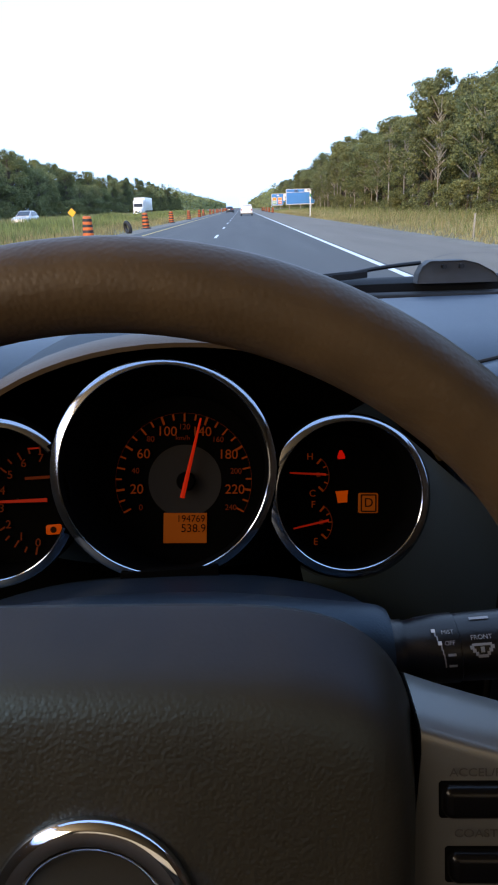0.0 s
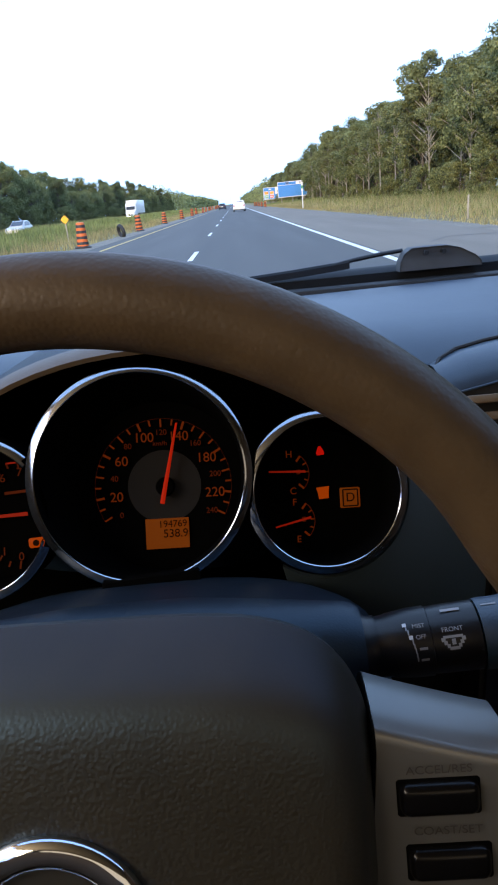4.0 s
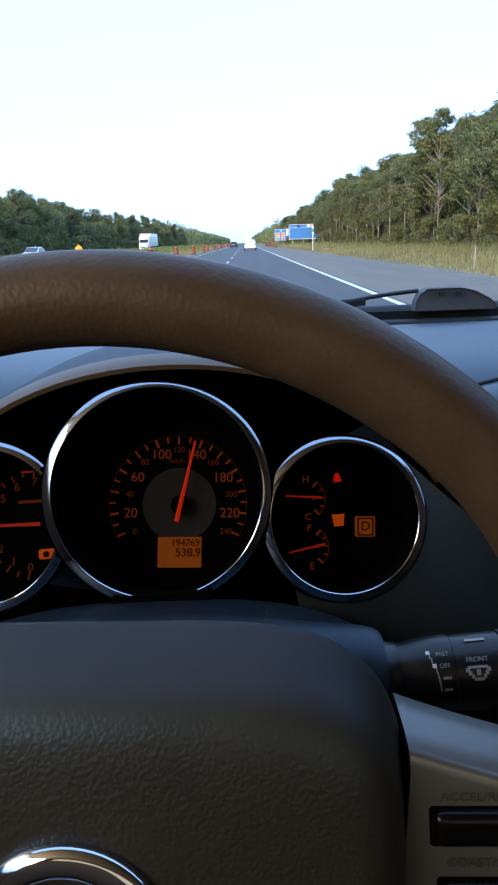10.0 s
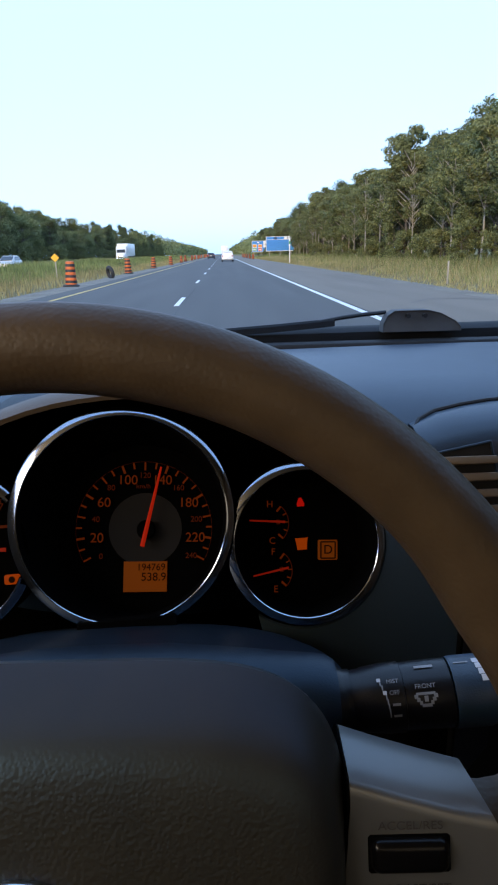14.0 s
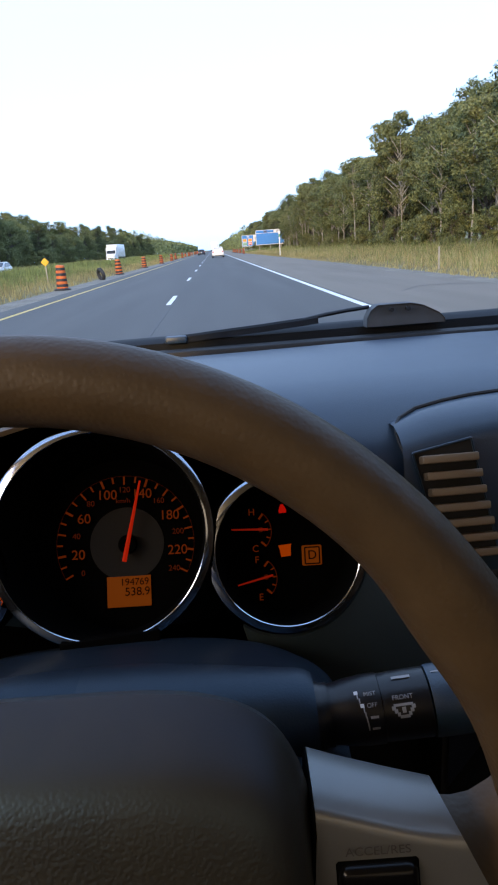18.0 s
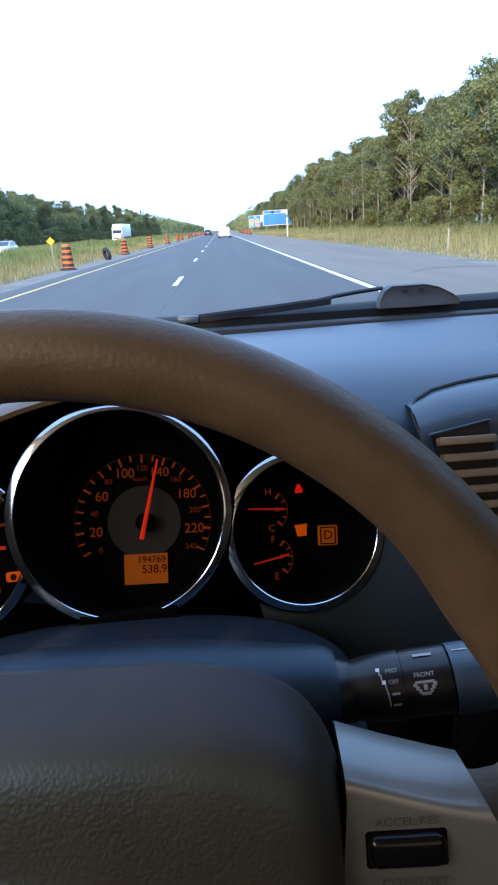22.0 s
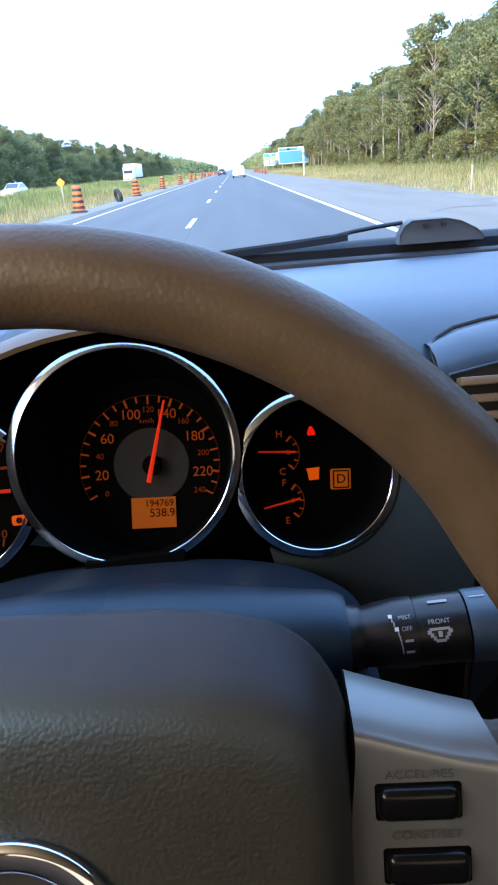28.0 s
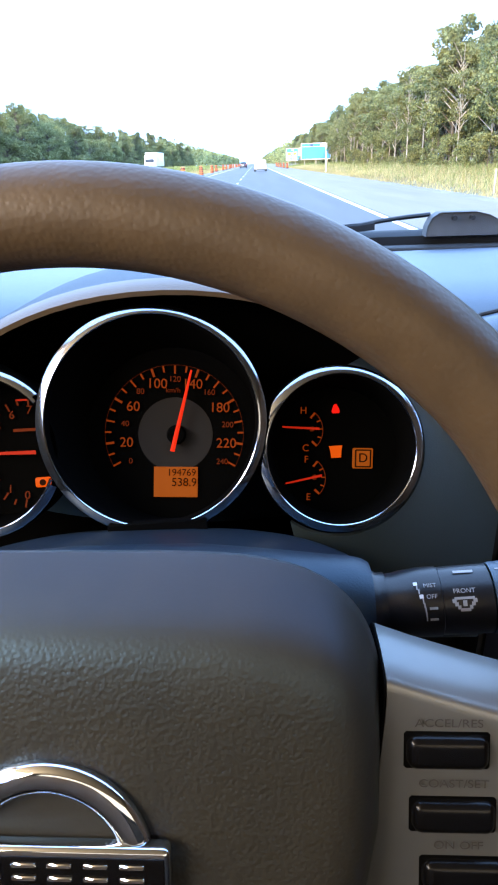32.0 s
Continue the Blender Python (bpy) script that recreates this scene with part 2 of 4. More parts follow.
LEAF = mat("leaf", (0.100, 0.134, 0.048), 0.7, var=0.45, scale=0.25, island=0.7, translucent=0.25, warm=(0.22, 0.235, 0.09))
LEAF_Y = mat("leaf_olive", (0.138, 0.156, 0.055), 0.7, var=0.45, scale=0.25, island=0.7, translucent=0.25, warm=(0.225, 0.232, 0.09))
LEAF_D = mat("leaf_dark", (0.070, 0.098, 0.042), 0.7, var=0.45, scale=0.25, island=0.7, translucent=0.2, warm=(0.145, 0.165, 0.065))
PALE_BARK = mat("pale_bark", (0.36, 0.33, 0.27), 0.9, var=0.4, scale=3, bump=0.6, bump_scale=25)
BARK = mat("bark", (0.12, 0.10, 0.08), 0.9, var=0.35, scale=3, bump=0.7, bump_scale=25)
ORANGE = mat("barrel_orange", (0.62, 0.13, 0.025), 0.6, var=0.12, scale=6)
BAND_B = mat("barrel_black", (0.025, 0.022, 0.022), 0.6)
SIGN_BLUE = mat("sign_blue", (0.03, 0.24, 0.62), 0.5, var=0.04, scale=2)
SIGN_WHITE = mat("sign_white", (0.8, 0.8, 0.8), 0.5, var=0.03, scale=2)
SIGN_YEL = mat("sign_yellow", (0.85, 0.42, 0.02), 0.5, var=0.04, scale=2)
SIGN_GRN = mat("sign_green", (0.05, 0.34, 0.16), 0.5)
SIGN_RED = mat("sign_red", (0.65, 0.08, 0.06), 0.5)
SIGN_ORG = mat("sign_orange", (0.8, 0.30, 0.08), 0.5)
POST = mat("post_wood", (0.36, 0.32, 0.26), 0.85, var=0.2, scale=5, bump=0.3, bump_scale=40)
CAR_WHITE = mat("car_white", (0.78, 0.78, 0.78), 0.3, var=0.03, scale=2)
CAR_DARK = mat("car_dark", (0.03, 0.035, 0.05), 0.25, var=0.05, scale=2)
CAR_SILVER = mat("car_silver", (0.55, 0.56, 0.58), 0.3, 0.4, var=0.04, scale=2)
CAR_GLASS = mat("car_glass", (0.02, 0.024, 0.028), 0.1, var=0.05, scale=2)
TAIL = mat("tail_red", (0.45, 0.02, 0.02), 0.3)
HEADLAMP = mat("headlamp", (0.75, 0.76, 0.78), 0.15)
GLASS = bpy.data.materials.new("windscreen_glass")
GLASS.use_nodes = True
_n = GLASS.node_tree.nodes
_t, _g, _m = _n.new("ShaderNodeBsdfTransparent"), _n.new("ShaderNodeBsdfGlossy"), _n.new("ShaderNodeMixShader")
_t.inputs[0].default_value = (0.97, 0.99, 0.98, 1)
_g.inputs["Roughness"].default_value = 0.02
_m.inputs[0].default_value = 0.02
GLASS.node_tree.links.new(_t.outputs[0], _m.inputs[1])
GLASS.node_tree.links.new(_g.outputs[0], _m.inputs[2])
GLASS.node_tree.links.new(_m.outputs[0], _n["Material Output"].inputs["Surface"])


# ---- mesh helpers ----
def thing(name, m, label, category, group="", kind=""):
    ob = new(name)
    ob.empty_display_size = 0.02
    ob.matrix_world = m
    return tagged(ob, label, category, group, kind)


def mesh_of(name, verts, faces, material, smooth=True):
    me = bpy.data.meshes.new(name)
    me.from_pydata([tuple(v) for v in verts], [], [tuple(f) for f in faces])
    me.materials.append(material)
    if smooth:
        me.polygons.foreach_set("use_smooth", [True] * len(me.polygons))
    me.update()
    return me


def put(name, me, parent=None, label="", m=None):
    ob = new(name, me)
    if parent:
        ob.parent = parent
    if m is not None:
        ob.matrix_local = m
    if label:
        ob["label"] = label
    return ob


def part(name, bm, material, parent, label="", smooth=True, angle=40):
    """Links a bmesh as one mesh object under a thing or a part."""
    bmesh.ops.recalc_face_normals(bm, faces=bm.faces)
    me = bpy.data.meshes.new(name)
    bm.to_mesh(me)
    bm.free()
    me.materials.append(material)
    if smooth:
        me.polygons.foreach_set("use_smooth", [True] * len(me.polygons))
        me.set_sharp_from_angle(angle=radians(angle))
    return put(name, me, parent, label)


def box(x0, x1, y0, y1, z0, z1, bevel=0.0, segs=2, bm=None, m=None):
    bm = bm or bmesh.new()
    r = bmesh.ops.create_cube(bm, size=1)
    mm = Matrix.Translation(((x0 + x1) / 2, (y0 + y1) / 2, (z0 + z1) / 2)) @ Matrix.Diagonal((x1 - x0, y1 - y0, z1 - z0, 1))
    bmesh.ops.transform(bm, matrix=(m or Matrix()) @ mm, verts=r["verts"])
    if bevel:
        es = list({e for v in r["verts"] for e in v.link_edges})
        bmesh.ops.bevel(bm, geom=es, offset=bevel, segments=segs, affect="EDGES", profile=0.5)
    return bm


def tube(bm, a, b, ra, rb, n=10, cap=True):
    """A tapered round bar from a to b."""
    a, b = Vector(a), Vector(b)
    q = (b - a).to_track_quat("Z", "Y").to_matrix()
    rings = []
    for p, r in ((a, ra), (b, rb)):
        rings.append([bm.verts.new(p + q @ Vector((r * math.cos(t), r * math.sin(t), 0))) for t in (2 * math.pi * i / n for i in range(n))])
    for i in range(n):
        bm.faces.new((rings[0][i], rings[0][(i + 1) % n], rings[1][(i + 1) % n], rings[1][i]))
    if cap:
        bm.faces.new(rings[0][::-1])
        bm.faces.new(rings[1])
    return bm


def lathe(profile, n=48, bm=None, m=None, close=False):
    """Turns (radius, height) pairs about the z axis."""
    bm = bm or bmesh.new()
    m = m or Matrix()
    rings = [[bm.verts.new(m @ Vector((r * math.cos(2 * math.pi * i / n), r * math.sin(2 * math.pi * i / n), h))) for i in range(n)] for r, h in profile]
    pairs = list(zip(rings, rings[1:])) + ([(rings[-1], rings[0])] if close else [])
    for p, q in pairs:
        for i in range(n):
            bm.faces.new((p[i], p[(i + 1) % n], q[(i + 1) % n], q[i]))
    return bm


def loft(rows, closed=False, ends=False, bm=None):
    """A skin over rows of points."""
    bm = bm or bmesh.new()
    vs = [[bm.verts.new(p) for p in row] for row in rows]
    n = len(vs[0])
    for a, b in zip(vs, vs[1:]):
        for i in range(n if closed else n - 1):
            bm.faces.new((a[i], a[(i + 1) % n], b[(i + 1) % n], b[i]))
    if ends:
        bm.faces.new(vs[0][::-1])
        bm.faces.new(vs[-1])
    return bm


def superell(a, b_up, b_down, p, t):
    c, s = math.cos(t), math.sin(t)
    return a * math.copysign(abs(c) ** (2 / p), c), (b_up if s > 0 else b_down) * math.copysign(abs(s) ** (2 / p), s)


def text_mesh(txt, size, material, squeeze=1.0, extrude=0.0003):
    cu = bpy.data.curves.new("txt", "FONT")
    cu.body, cu.size, cu.extrude, cu.align_x, cu.align_y = txt, size, extrude, "CENTER", "CENTER"
    ob = new("txt", cu)
    me = bpy.data.meshes.new_from_object(ob.evaluated_get(bpy.context.evaluated_depsgraph_get()))
    bpy.data.objects.remove(ob)
    me.transform(Matrix.Diagonal((squeeze, 1, 1, 1)))
    me.materials.clear()
    me.materials.append(material)
    return me


# ---- the car's cabin ----
def cabin():
    c = thing("car_cabin", Matrix(), "car cabin shell, mostly unseen, added to close and shade the interior", "car interior", kind="structure")
    # out of view: walls, pillars and seat are sized and coloured to shape the light
    part("roof", box(-0.56, 1.12, -0.62, 0.20, 1.50, 1.54, 0.005), HEADLINER, c)
    part("floor_pan", box(-0.56, 1.12, -0.62, 1.0, 0.22, 0.27), RUBBER, c)
    for x in (-0.56, 1.06):
        part("door_panel", box(x, x + 0.06, -0.62, 0.98, 0.27, 1.18 if x < 0 else 0.93, 0.01), SHADE, c)
        part("door_light_block", box(x, x + 0.06, -0.62, -0.50 if x < 0 else 0.45, 1.18 if x < 0 else 0.93, 1.5), TRIM if x < 0 else SHADE, c)
        bm = bmesh.new()
        tube(bm, (x + 0.03, 0.96, 0.98), (x + 0.03, 0.18, 1.51), 0.035, 0.035, 8)
        part("windscreen_pillar", bm, TRIM, c)
    part("rear_panel", box(-0.5, 1.06, -0.62, -0.56, 0.27, 1.07), SHADE, c)
    # opaque pane, added to stop low sun from behind reaching the wheel
    part("rear_window", box(-0.5, 1.06, -0.615, -0.605, 1.07, 1.47), CAR_GLASS, c, "opaque unseen pane that keeps the sun off the wheel")
    part("rear_header", box(-0.5, 1.06, -0.62, -0.56, 1.47, 1.5), SHADE, c)
    rows = []
    for z, w, y in ((0.62, 0.26, -0.20), (0.70, 0.275, -0.23), (0.95, 0.28, -0.27), (1.12, 0.25, -0.31), (1.20, 0.20, -0.33), (1.225, 0.13, -0.35)):
        rows.append([(-0.15 + w * s, y - d, z) for s, d in ((-1, 0.10), (-1, 0.02), (-0.85, -0.03), (-0.6, -0.01), (0, 0.0), (0.6, -0.01), (0.85, -0.03), (1, 0.02), (1, 0.10))])
    part("seat_back", loft(rows, closed=True, ends=True), SHADE, c)
    bm = loft([[(x, y, z) for x in (-0.5, 0.28, 1.06)] for y, z in ((0.975, 1.0), (0.61, 1.25), (0.20, 1.5))])
    g = part("windscreen", bm, GLASS, c, "clear windscreen glass")
    g.visible_shadow = False


def dashboard():
    d = thing("dashboard", Matrix(), "dark blue-grey soft plastic dashboard with a slatted air vent", "dashboard")
    # soft top, falling gently towards the cabin, with a rounded near edge
    prof = [(0.945, 0.995), (0.93, 1.012), (0.90, 1.020), (0.80, 1.028), (0.70, 1.032), (0.62, 1.030), (0.56, 1.022), (0.528, 1.008), (0.508, 0.992), (0.498, 0.965), (0.495, 0.90), (0.50, 0.78), (0.52, 0.6)]
    rows = []
    for i in range(41):
        x = -0.5 + 1.56 * i / 40
        swell = 0.004 * math.exp(-(((x - 0.35) / 0.25) ** 2))
        rows.append([(x, y, z + swell * min(1, max(0, (z - 0.9) / 0.1))) for y, z in prof])
    part("top_pad", loft(rows), DASH, d)
    # instrument hood: an oval tunnel with a rounded lip
    n = 72
    rows = []
    for k, (grow, back, lift) in enumerate([(0.955, 0.045, 0), (0.962, 0.012, 0), (0.975, 0.001, 0), (0.995, 0.0, 0), (1.012, 0.006, 0), (1.022, 0.02, 0), (1.035, 0.06, -0.002), (1.06, 0.12, -0.008), (1.10, 0.20, -0.03)]):
        row = []
        for i in range(n):
            t = 2 * math.pi * i / n
            x, z = superell(0.210, 0.167, 0.066, 2.05, t)
            up = max(0.0, math.sin(t))
            y = 0.408 + 0.022 * (1 - up) ** 1.5 + back
            row.append((-0.048 + x * grow, y, 0.902 + z * grow + lift))
        rows.append(row)
    part("instrument_hood", loft(rows[5:], closed=True), HOOD, d)
    # upper lip coloured as if warmly lit, lower lip blackened as if in shade
    part("hood_lip", loft([[row[i] for i in range(5, 40)] for row in rows[2:6]]), LIP_LIT, d)
    part("hood_lip", loft([[row[i] for i in list(range(39, 72)) + list(range(0, 6))] for row in rows[2:6]]), FACE, d, "lower half of the lip, painted black for shade")
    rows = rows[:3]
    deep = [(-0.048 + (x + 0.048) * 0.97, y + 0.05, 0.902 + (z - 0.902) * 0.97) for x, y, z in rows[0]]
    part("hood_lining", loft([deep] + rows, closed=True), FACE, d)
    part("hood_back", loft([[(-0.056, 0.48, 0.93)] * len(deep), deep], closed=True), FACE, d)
    # fascia beside the instruments, curving back to the middle of the car
    gm = pose(-0.05, 0.4288, 0.95, 69.51, 0, 5.77)
    rows = []
    for i in range(33):
        s = i / 32
        t = radians(-128 + 172 * s)
        a = gm @ Vector((0.1147 + 0.0590 * math.cos(t), -0.0086 + 0.0590 * math.sin(t), 0.0405))
        a2 = gm @ Vector((0.1147 + 0.0605 * math.cos(t), -0.0086 + 0.0605 * math.sin(t), 0.0435))
        b = Vector((0.06 + 0.1345 * min(1, s / 0.35), 0.418, 0.77 + 0.15 * max(0, s - 0.35) / 0.65))
        c = b + Vector((0.0, 0.010, 0.002))
        e = b + Vector((0.001, 0.055, 0.012 * s))
        rows.append([a, a2] + [a2.lerp(b, k / 6) + Vector((0, -0.006 * math.sin(math.pi * k / 6), 0)) for k in range(1, 7)] + [c, e])
    part("side_panel", loft(rows), FASCIA, d)
    rows = [[(x, 0.45 + dy, z) for z, dy in ((0.6, 0.03), (0.85, 0.0), (0.95, 0.01), (1.0, 0.06))] for x in (-0.5, -0.4, -0.3, -0.22)]
    part("side_panel", loft(rows), DASH, d)
    part("panel_seam", box(0.1962, 0.2005, 0.424, 0.47, 0.62, 0.90), GAP, d)
    # this piece and the panel below are black for the shade under the stalk
    part("side_panel", loft([[(x, 0.420 + 0.9 * (x - 0.2005) ** 1.0, z) for z in (0.70, 0.80, 0.86)] + [(x, 0.46 + 0.4 * (x - 0.2), 0.892)] for x in (0.2008, 0.215, 0.24, 0.27)]), BLACK, d)
    part("shaded_lower_panel", box(-0.5, 0.2, 0.46, 0.49, 0.3, 0.83, 0.01), BLACK, d)
    part("middle_panel", box(0.203, 0.62, 0.468, 0.5, 0.3, 0.885, 0.012), BLACK, d)
    # centre vent pod: a shield-shaped rise with a dark seam round it
    rows, seam = [], []
    for k in range(15):
        s = k / 14
        x = 0.177 + 0.36 * s
        edge = 1.003 + 0.022 * math.sin(math.pi * min(0.9, s * 1.5 + 0.02)) ** 0.5
        yb = 0.515 + 0.022 * math.sin(math.pi * min(0.9, s * 1.2 + 0.05)) ** 0.6
        rows.append([(x, yb + 0.012, edge - 0.008), (x, yb, edge), (x, yb - 0.014, edge + 0.001), (x, 0.492, edge - 0.003), (x, 0.481, edge - 0.010), (x, 0.476, edge - 0.022), (x, 0.473, 0.88)])
        seam.append((x, yb + 0.004, edge + 0.0008))
    part("vent_pod", loft(rows), DASH, d)
    bm = bmesh.new()
    seam = [(0.1835, 0.483, 0.985), (0.1795, 0.494, 0.996), (0.1785, 0.503, 1.0035), (0.1805, 0.513, 1.0085), (0.186, 0.522, 1.0125)] + seam[1:]
    for a, b in zip(seam, seam[1:]):
        tube(bm, a, b, 0.0018, 0.0018, 6)
    part("pod_seam", bm, GAP, d)
    # vent opening: a slanted frame, a black well and its slats
    left, right, top, low = 0.182, 0.230, 1.0065, 0.900

    def shear(z):
        return (top - z) * 0.27

    q = [(left, top - 0.0095), (right, top), (right + shear(low), low), (left + shear(low) * 0.95, low)]
    bm = loft([[(x, 0.4725, z) for x, z in q], [(x, 0.4705, z) for x, z in q]], closed=True, ends=True)
    part("vent_well", bm, GAP, d, smooth=False)
    for k in range(7):
        z = top - 0.015 - 0.0145 * k
        x0, x1 = left + shear(z) + 0.001, right + shear(z) - 0.001
        bm = box(x0, x1, 0.458, 0.4700, -0.0034, 0.0034, 0.0014, 2, m=Matrix.Translation((0, 0, z)) @ Matrix.Translation((0, 0.466, 0)) @ Matrix.Rotation(radians(-22), 4, "X") @ Matrix.Translation((0, -0.466, 0)))
        part("slat", bm, SLAT, d)
    bm = bmesh.new()
    for a, b in zip(q, q[1:] + q[:1]):
        tube(bm, (a[0], 0.4695, a[1]), (b[0], 0.4695, b[1]), 0.0010, 0.0010, 6)
    part("vent_frame", bm, DASH, d)
    part("cowl_seal", box(-0.5, 1.06, 0.945, 0.975, 0.985, 1.022, 0.004), GAP, d)


def wiper():
    w = thing("windscreen_wiper", Matrix(), "black windscreen wiper with a worn grey arm cap below the glass", "wiper")
    bm = loft([[(x, y, z + 0.004 * math.sin(x * 2)) for y, z in ((0.985, 0.985), (0.985, 1.031), (1.0, 1.036), (1.05, 1.034), (1.06, 0.98))] for x in [(-0.5 + 1.56 * i / 20) for i in range(21)]])
    part("cowl", bm, COWL, w)
    prof = [(0.262, 1.034), (0.263, 1.048), (0.269, 1.060), (0.280, 1.0672), (0.332, 1.0672), (0.352, 1.0625), (0.376, 1.050), (0.385, 1.041), (0.386, 1.034)]
    bm = loft([[(x, y, 1.036 + (z - 1.036) * k) for x, z in prof] for y, k in ((0.962, 0.95), (0.958, 1.0), (0.985, 1.0))], ends=True)
    bmesh.ops.bevel(bm, geom=list(bm.edges), offset=0.0012, segments=1, affect="EDGES")
    part("arm_cap", bm, GREYBOX, w, "worn grey plastic arm cap")
    for x in (0.3005, 0.3265):
        bm = bmesh.new()
        tube(bm, (x, 0.9545, 1.0590), (x, 0.966, 1.0590), 0.0034, 0.0034, 12)
        part("screw_hole", bm, GAP, w)
    bm = bmesh.new()
    pts = [(0.272, 0.985, 1.063), (0.235, 0.985, 1.060), (0.20, 0.985, 1.056), (0.165, 0.985, 1.050)]
    for a, b in zip(pts, pts[1:]):
        tube(bm, a, b, 0.0032, 0.0034, 8)
    part("arm", bm, BLACK, w)
    bm = loft([[(x, 0.985 + dy, zc + dz) for dy, dz in ((-0.006, -0.006), (-0.005, 0.003), (0, 0.006), (0.005, 0.003), (0.006, -0.006))] for x, zc in ((-0.045, 1.034), (0.03, 1.039), (0.1, 1.043), (0.17, 1.048), (0.19, 1.050))], closed=True, ends=True)
    part("blade", bm, COWL, w)
    part("blade_tip", box(-0.052, -0.018, 0.972, 0.99, 1.030, 1.041, 0.003), DASH, w, "faded blue-grey end piece")


def steering_wheel():
    w = thing("steering_wheel", pose(-0.0529, 0.1601, 0.9471, 71.72, 0, -1.93), "leather-covered steering wheel with silver spokes and a grained centre pad", "steering wheel")
    R, r = 0.1893, 0.0163
    rows = []
    for i in range(144):
        a = 2 * math.pi * i / 144
        b = math.degrees(a) % 360
        grip = 0.0030 * (math.exp(-(((b - 31) / 8) ** 2)) + math.exp(-(((b - 149) / 8) ** 2)))
        row = []
        for j in range(24):
            t = 2 * math.pi * j / 24
            rr = r + (grip if math.cos(t) < 0 else 0)
            rad = R + rr * math.cos(t)
            row.append((rad * math.cos(a), rad * math.sin(a), r * 1.0 * math.sin(t)))
        rows.append(row)
    part("rim", loft(rows + rows[:1], closed=True), LEATHER, w, "worn brown-grey leather rim")
    # centre pad
    def outline(inset, top_inset, z):
        row = []
        for i in range(96):
            t = 2 * math.pi * i / 96
            x, y = superell(0.1053 - inset, 0.0856 - inset, 0.105 - inset, 4.7 if t < math.pi else 4.6, t)
            y -= 0.005
            x *= 1 - 0.22 * max(0, -y / 0.105) ** 1.3
            y -= top_inset * max(0, y / 0.079) ** 1.5
            row.append((x, y, z))
        return row
    levels = [(0.006, 0.003, -0.015), (0.001, 0, 0.004), (0.0, 0.0, 0.010), (0.0012, 0.0010, 0.0135), (0.0026, 0.0048, 0.0195), (0.0045, 0.0084, 0.0255), (0.0072, 0.0099, 0.0295), (0.0100, 0.0107, 0.0322), (0.0140, 0.0112, 0.0343), (0.0195, 0.0120, 0.0356), (0.028, 0.0130, 0.0364), (0.045, 0.010, 0.0369), (0.07, 0.003, 0.0371)]
    part("centre_pad", loft([outline(*l) for l in levels], closed=True, ends=True), PAD, w, "dark grained airbag cover")
    # black sheet behind the pad's edge, painted as the gap's shade
    part("pad_gap_shade", loft([outline(0.007, 0.012, -0.019), outline(0.007, 0.012, -0.0165), outline(0.012, 0.014, -0.0165)], closed=True), FACE, w, "black backing that paints the shade in the gap round the pad")
    part("back_cover", loft([outline(0.020, 0.020, -0.03), outline(0.012, 0.012, -0.014)], closed=True, ends=True), GAP, w)
    # spokes: an upper bevel, a flat face for the switches, and a thick edge
    def spoke(s):
        rows = []
        for k in range(13):
            def end(v, k=k):
                a = 0.1046 * (1 - 0.20 * max(0.0, -v / 0.105) ** 1.3)
                return a + (0.150 + 0.45 * (0.033 - v) - a) * k / 12
            x = end(0.033)
            top = 0.0520 - 0.30 * (x - 0.1) - 2.0 * max(0, x - 0.15) ** 1.2 * 0.2
            face = 0.0195 - 0.25 * max(0, x - 0.135) ** 1.25
            low = -0.060 - 0.25 * (x - 0.1)
            row = [(x, top - 0.006, -0.016), (x, top - 0.0015, -0.010), (x, top, -0.006), (x, top - 0.0018, 0.002), (x, top - 0.0045, 0.0110), (x, top - 0.0070, 0.0172), (x, top - 0.0081, face - 0.0008), (x, top - 0.0094, face - 0.0001), (x, top - 0.0120, face), (x, top - 0.0155, face), (x, low + 0.01, face), (x, low, face - 0.008), (x, low, -0.016)]
            rows.append([(s * end(p[1]), p[1], p[2]) for p in row])
        # black skin over the silver end wall, for the shade beside the pad
        part("spoke_end_shade", loft([[(p[0] - s * 0.0003, p[1], p[2] + 0.0002) for p in rows[0]], [(p[0] - s * 0.0009, p[1], p[2] + 0.0002) for p in rows[0]]], closed=True, ends=True), FACE, w)
        return loft(rows, closed=True, ends=True)
    part("spoke", spoke(1), SATIN, w, "satin silver spoke")
    part("spoke", spoke(-1), SATIN, w, "satin silver spoke")
    for s in (1, -1):
        rows = [[(s * (x + 0.42 * (0.0275 - y) * (0.180 - x) / 0.03), y, z) for y, z in ((h0, -0.010), (h0 - 0.003, 0.0 + g * 0.3), (h0 - 0.010, 0.009 + g * 0.7), (h0 - 0.018, 0.012 + g), (-0.02, 0.012 + g), (-0.05, 0.011 + g), (-0.06, 0.0), (-0.058, -0.012))] for x, h0, g in ((0.1512, 0.0285, 0.0045), (0.156, 0.0280, 0.0035), (0.163, 0.029, 0.0015), (0.171, 0.033, -0.001), (0.180, 0.040, -0.003))]
        part("spoke_cover", loft(rows, closed=True, ends=True), LEATHER, w, "leather-wrapped spoke end")
    face = 0.0195
    for (x0, x1, y0, y1) in ((0.1104, 0.1358, 0.0146, 0.0258), (0.1122, 0.1382, -0.0066, 0.0044), (0.1156, 0.1415, -0.0262, -0.0156)):
        b = part("switch", box(x0, x1, y0, y1, face - 0.006, face + 0.0036, 0.0034, 6), GLOSS, w, "glossy black rocker switch")
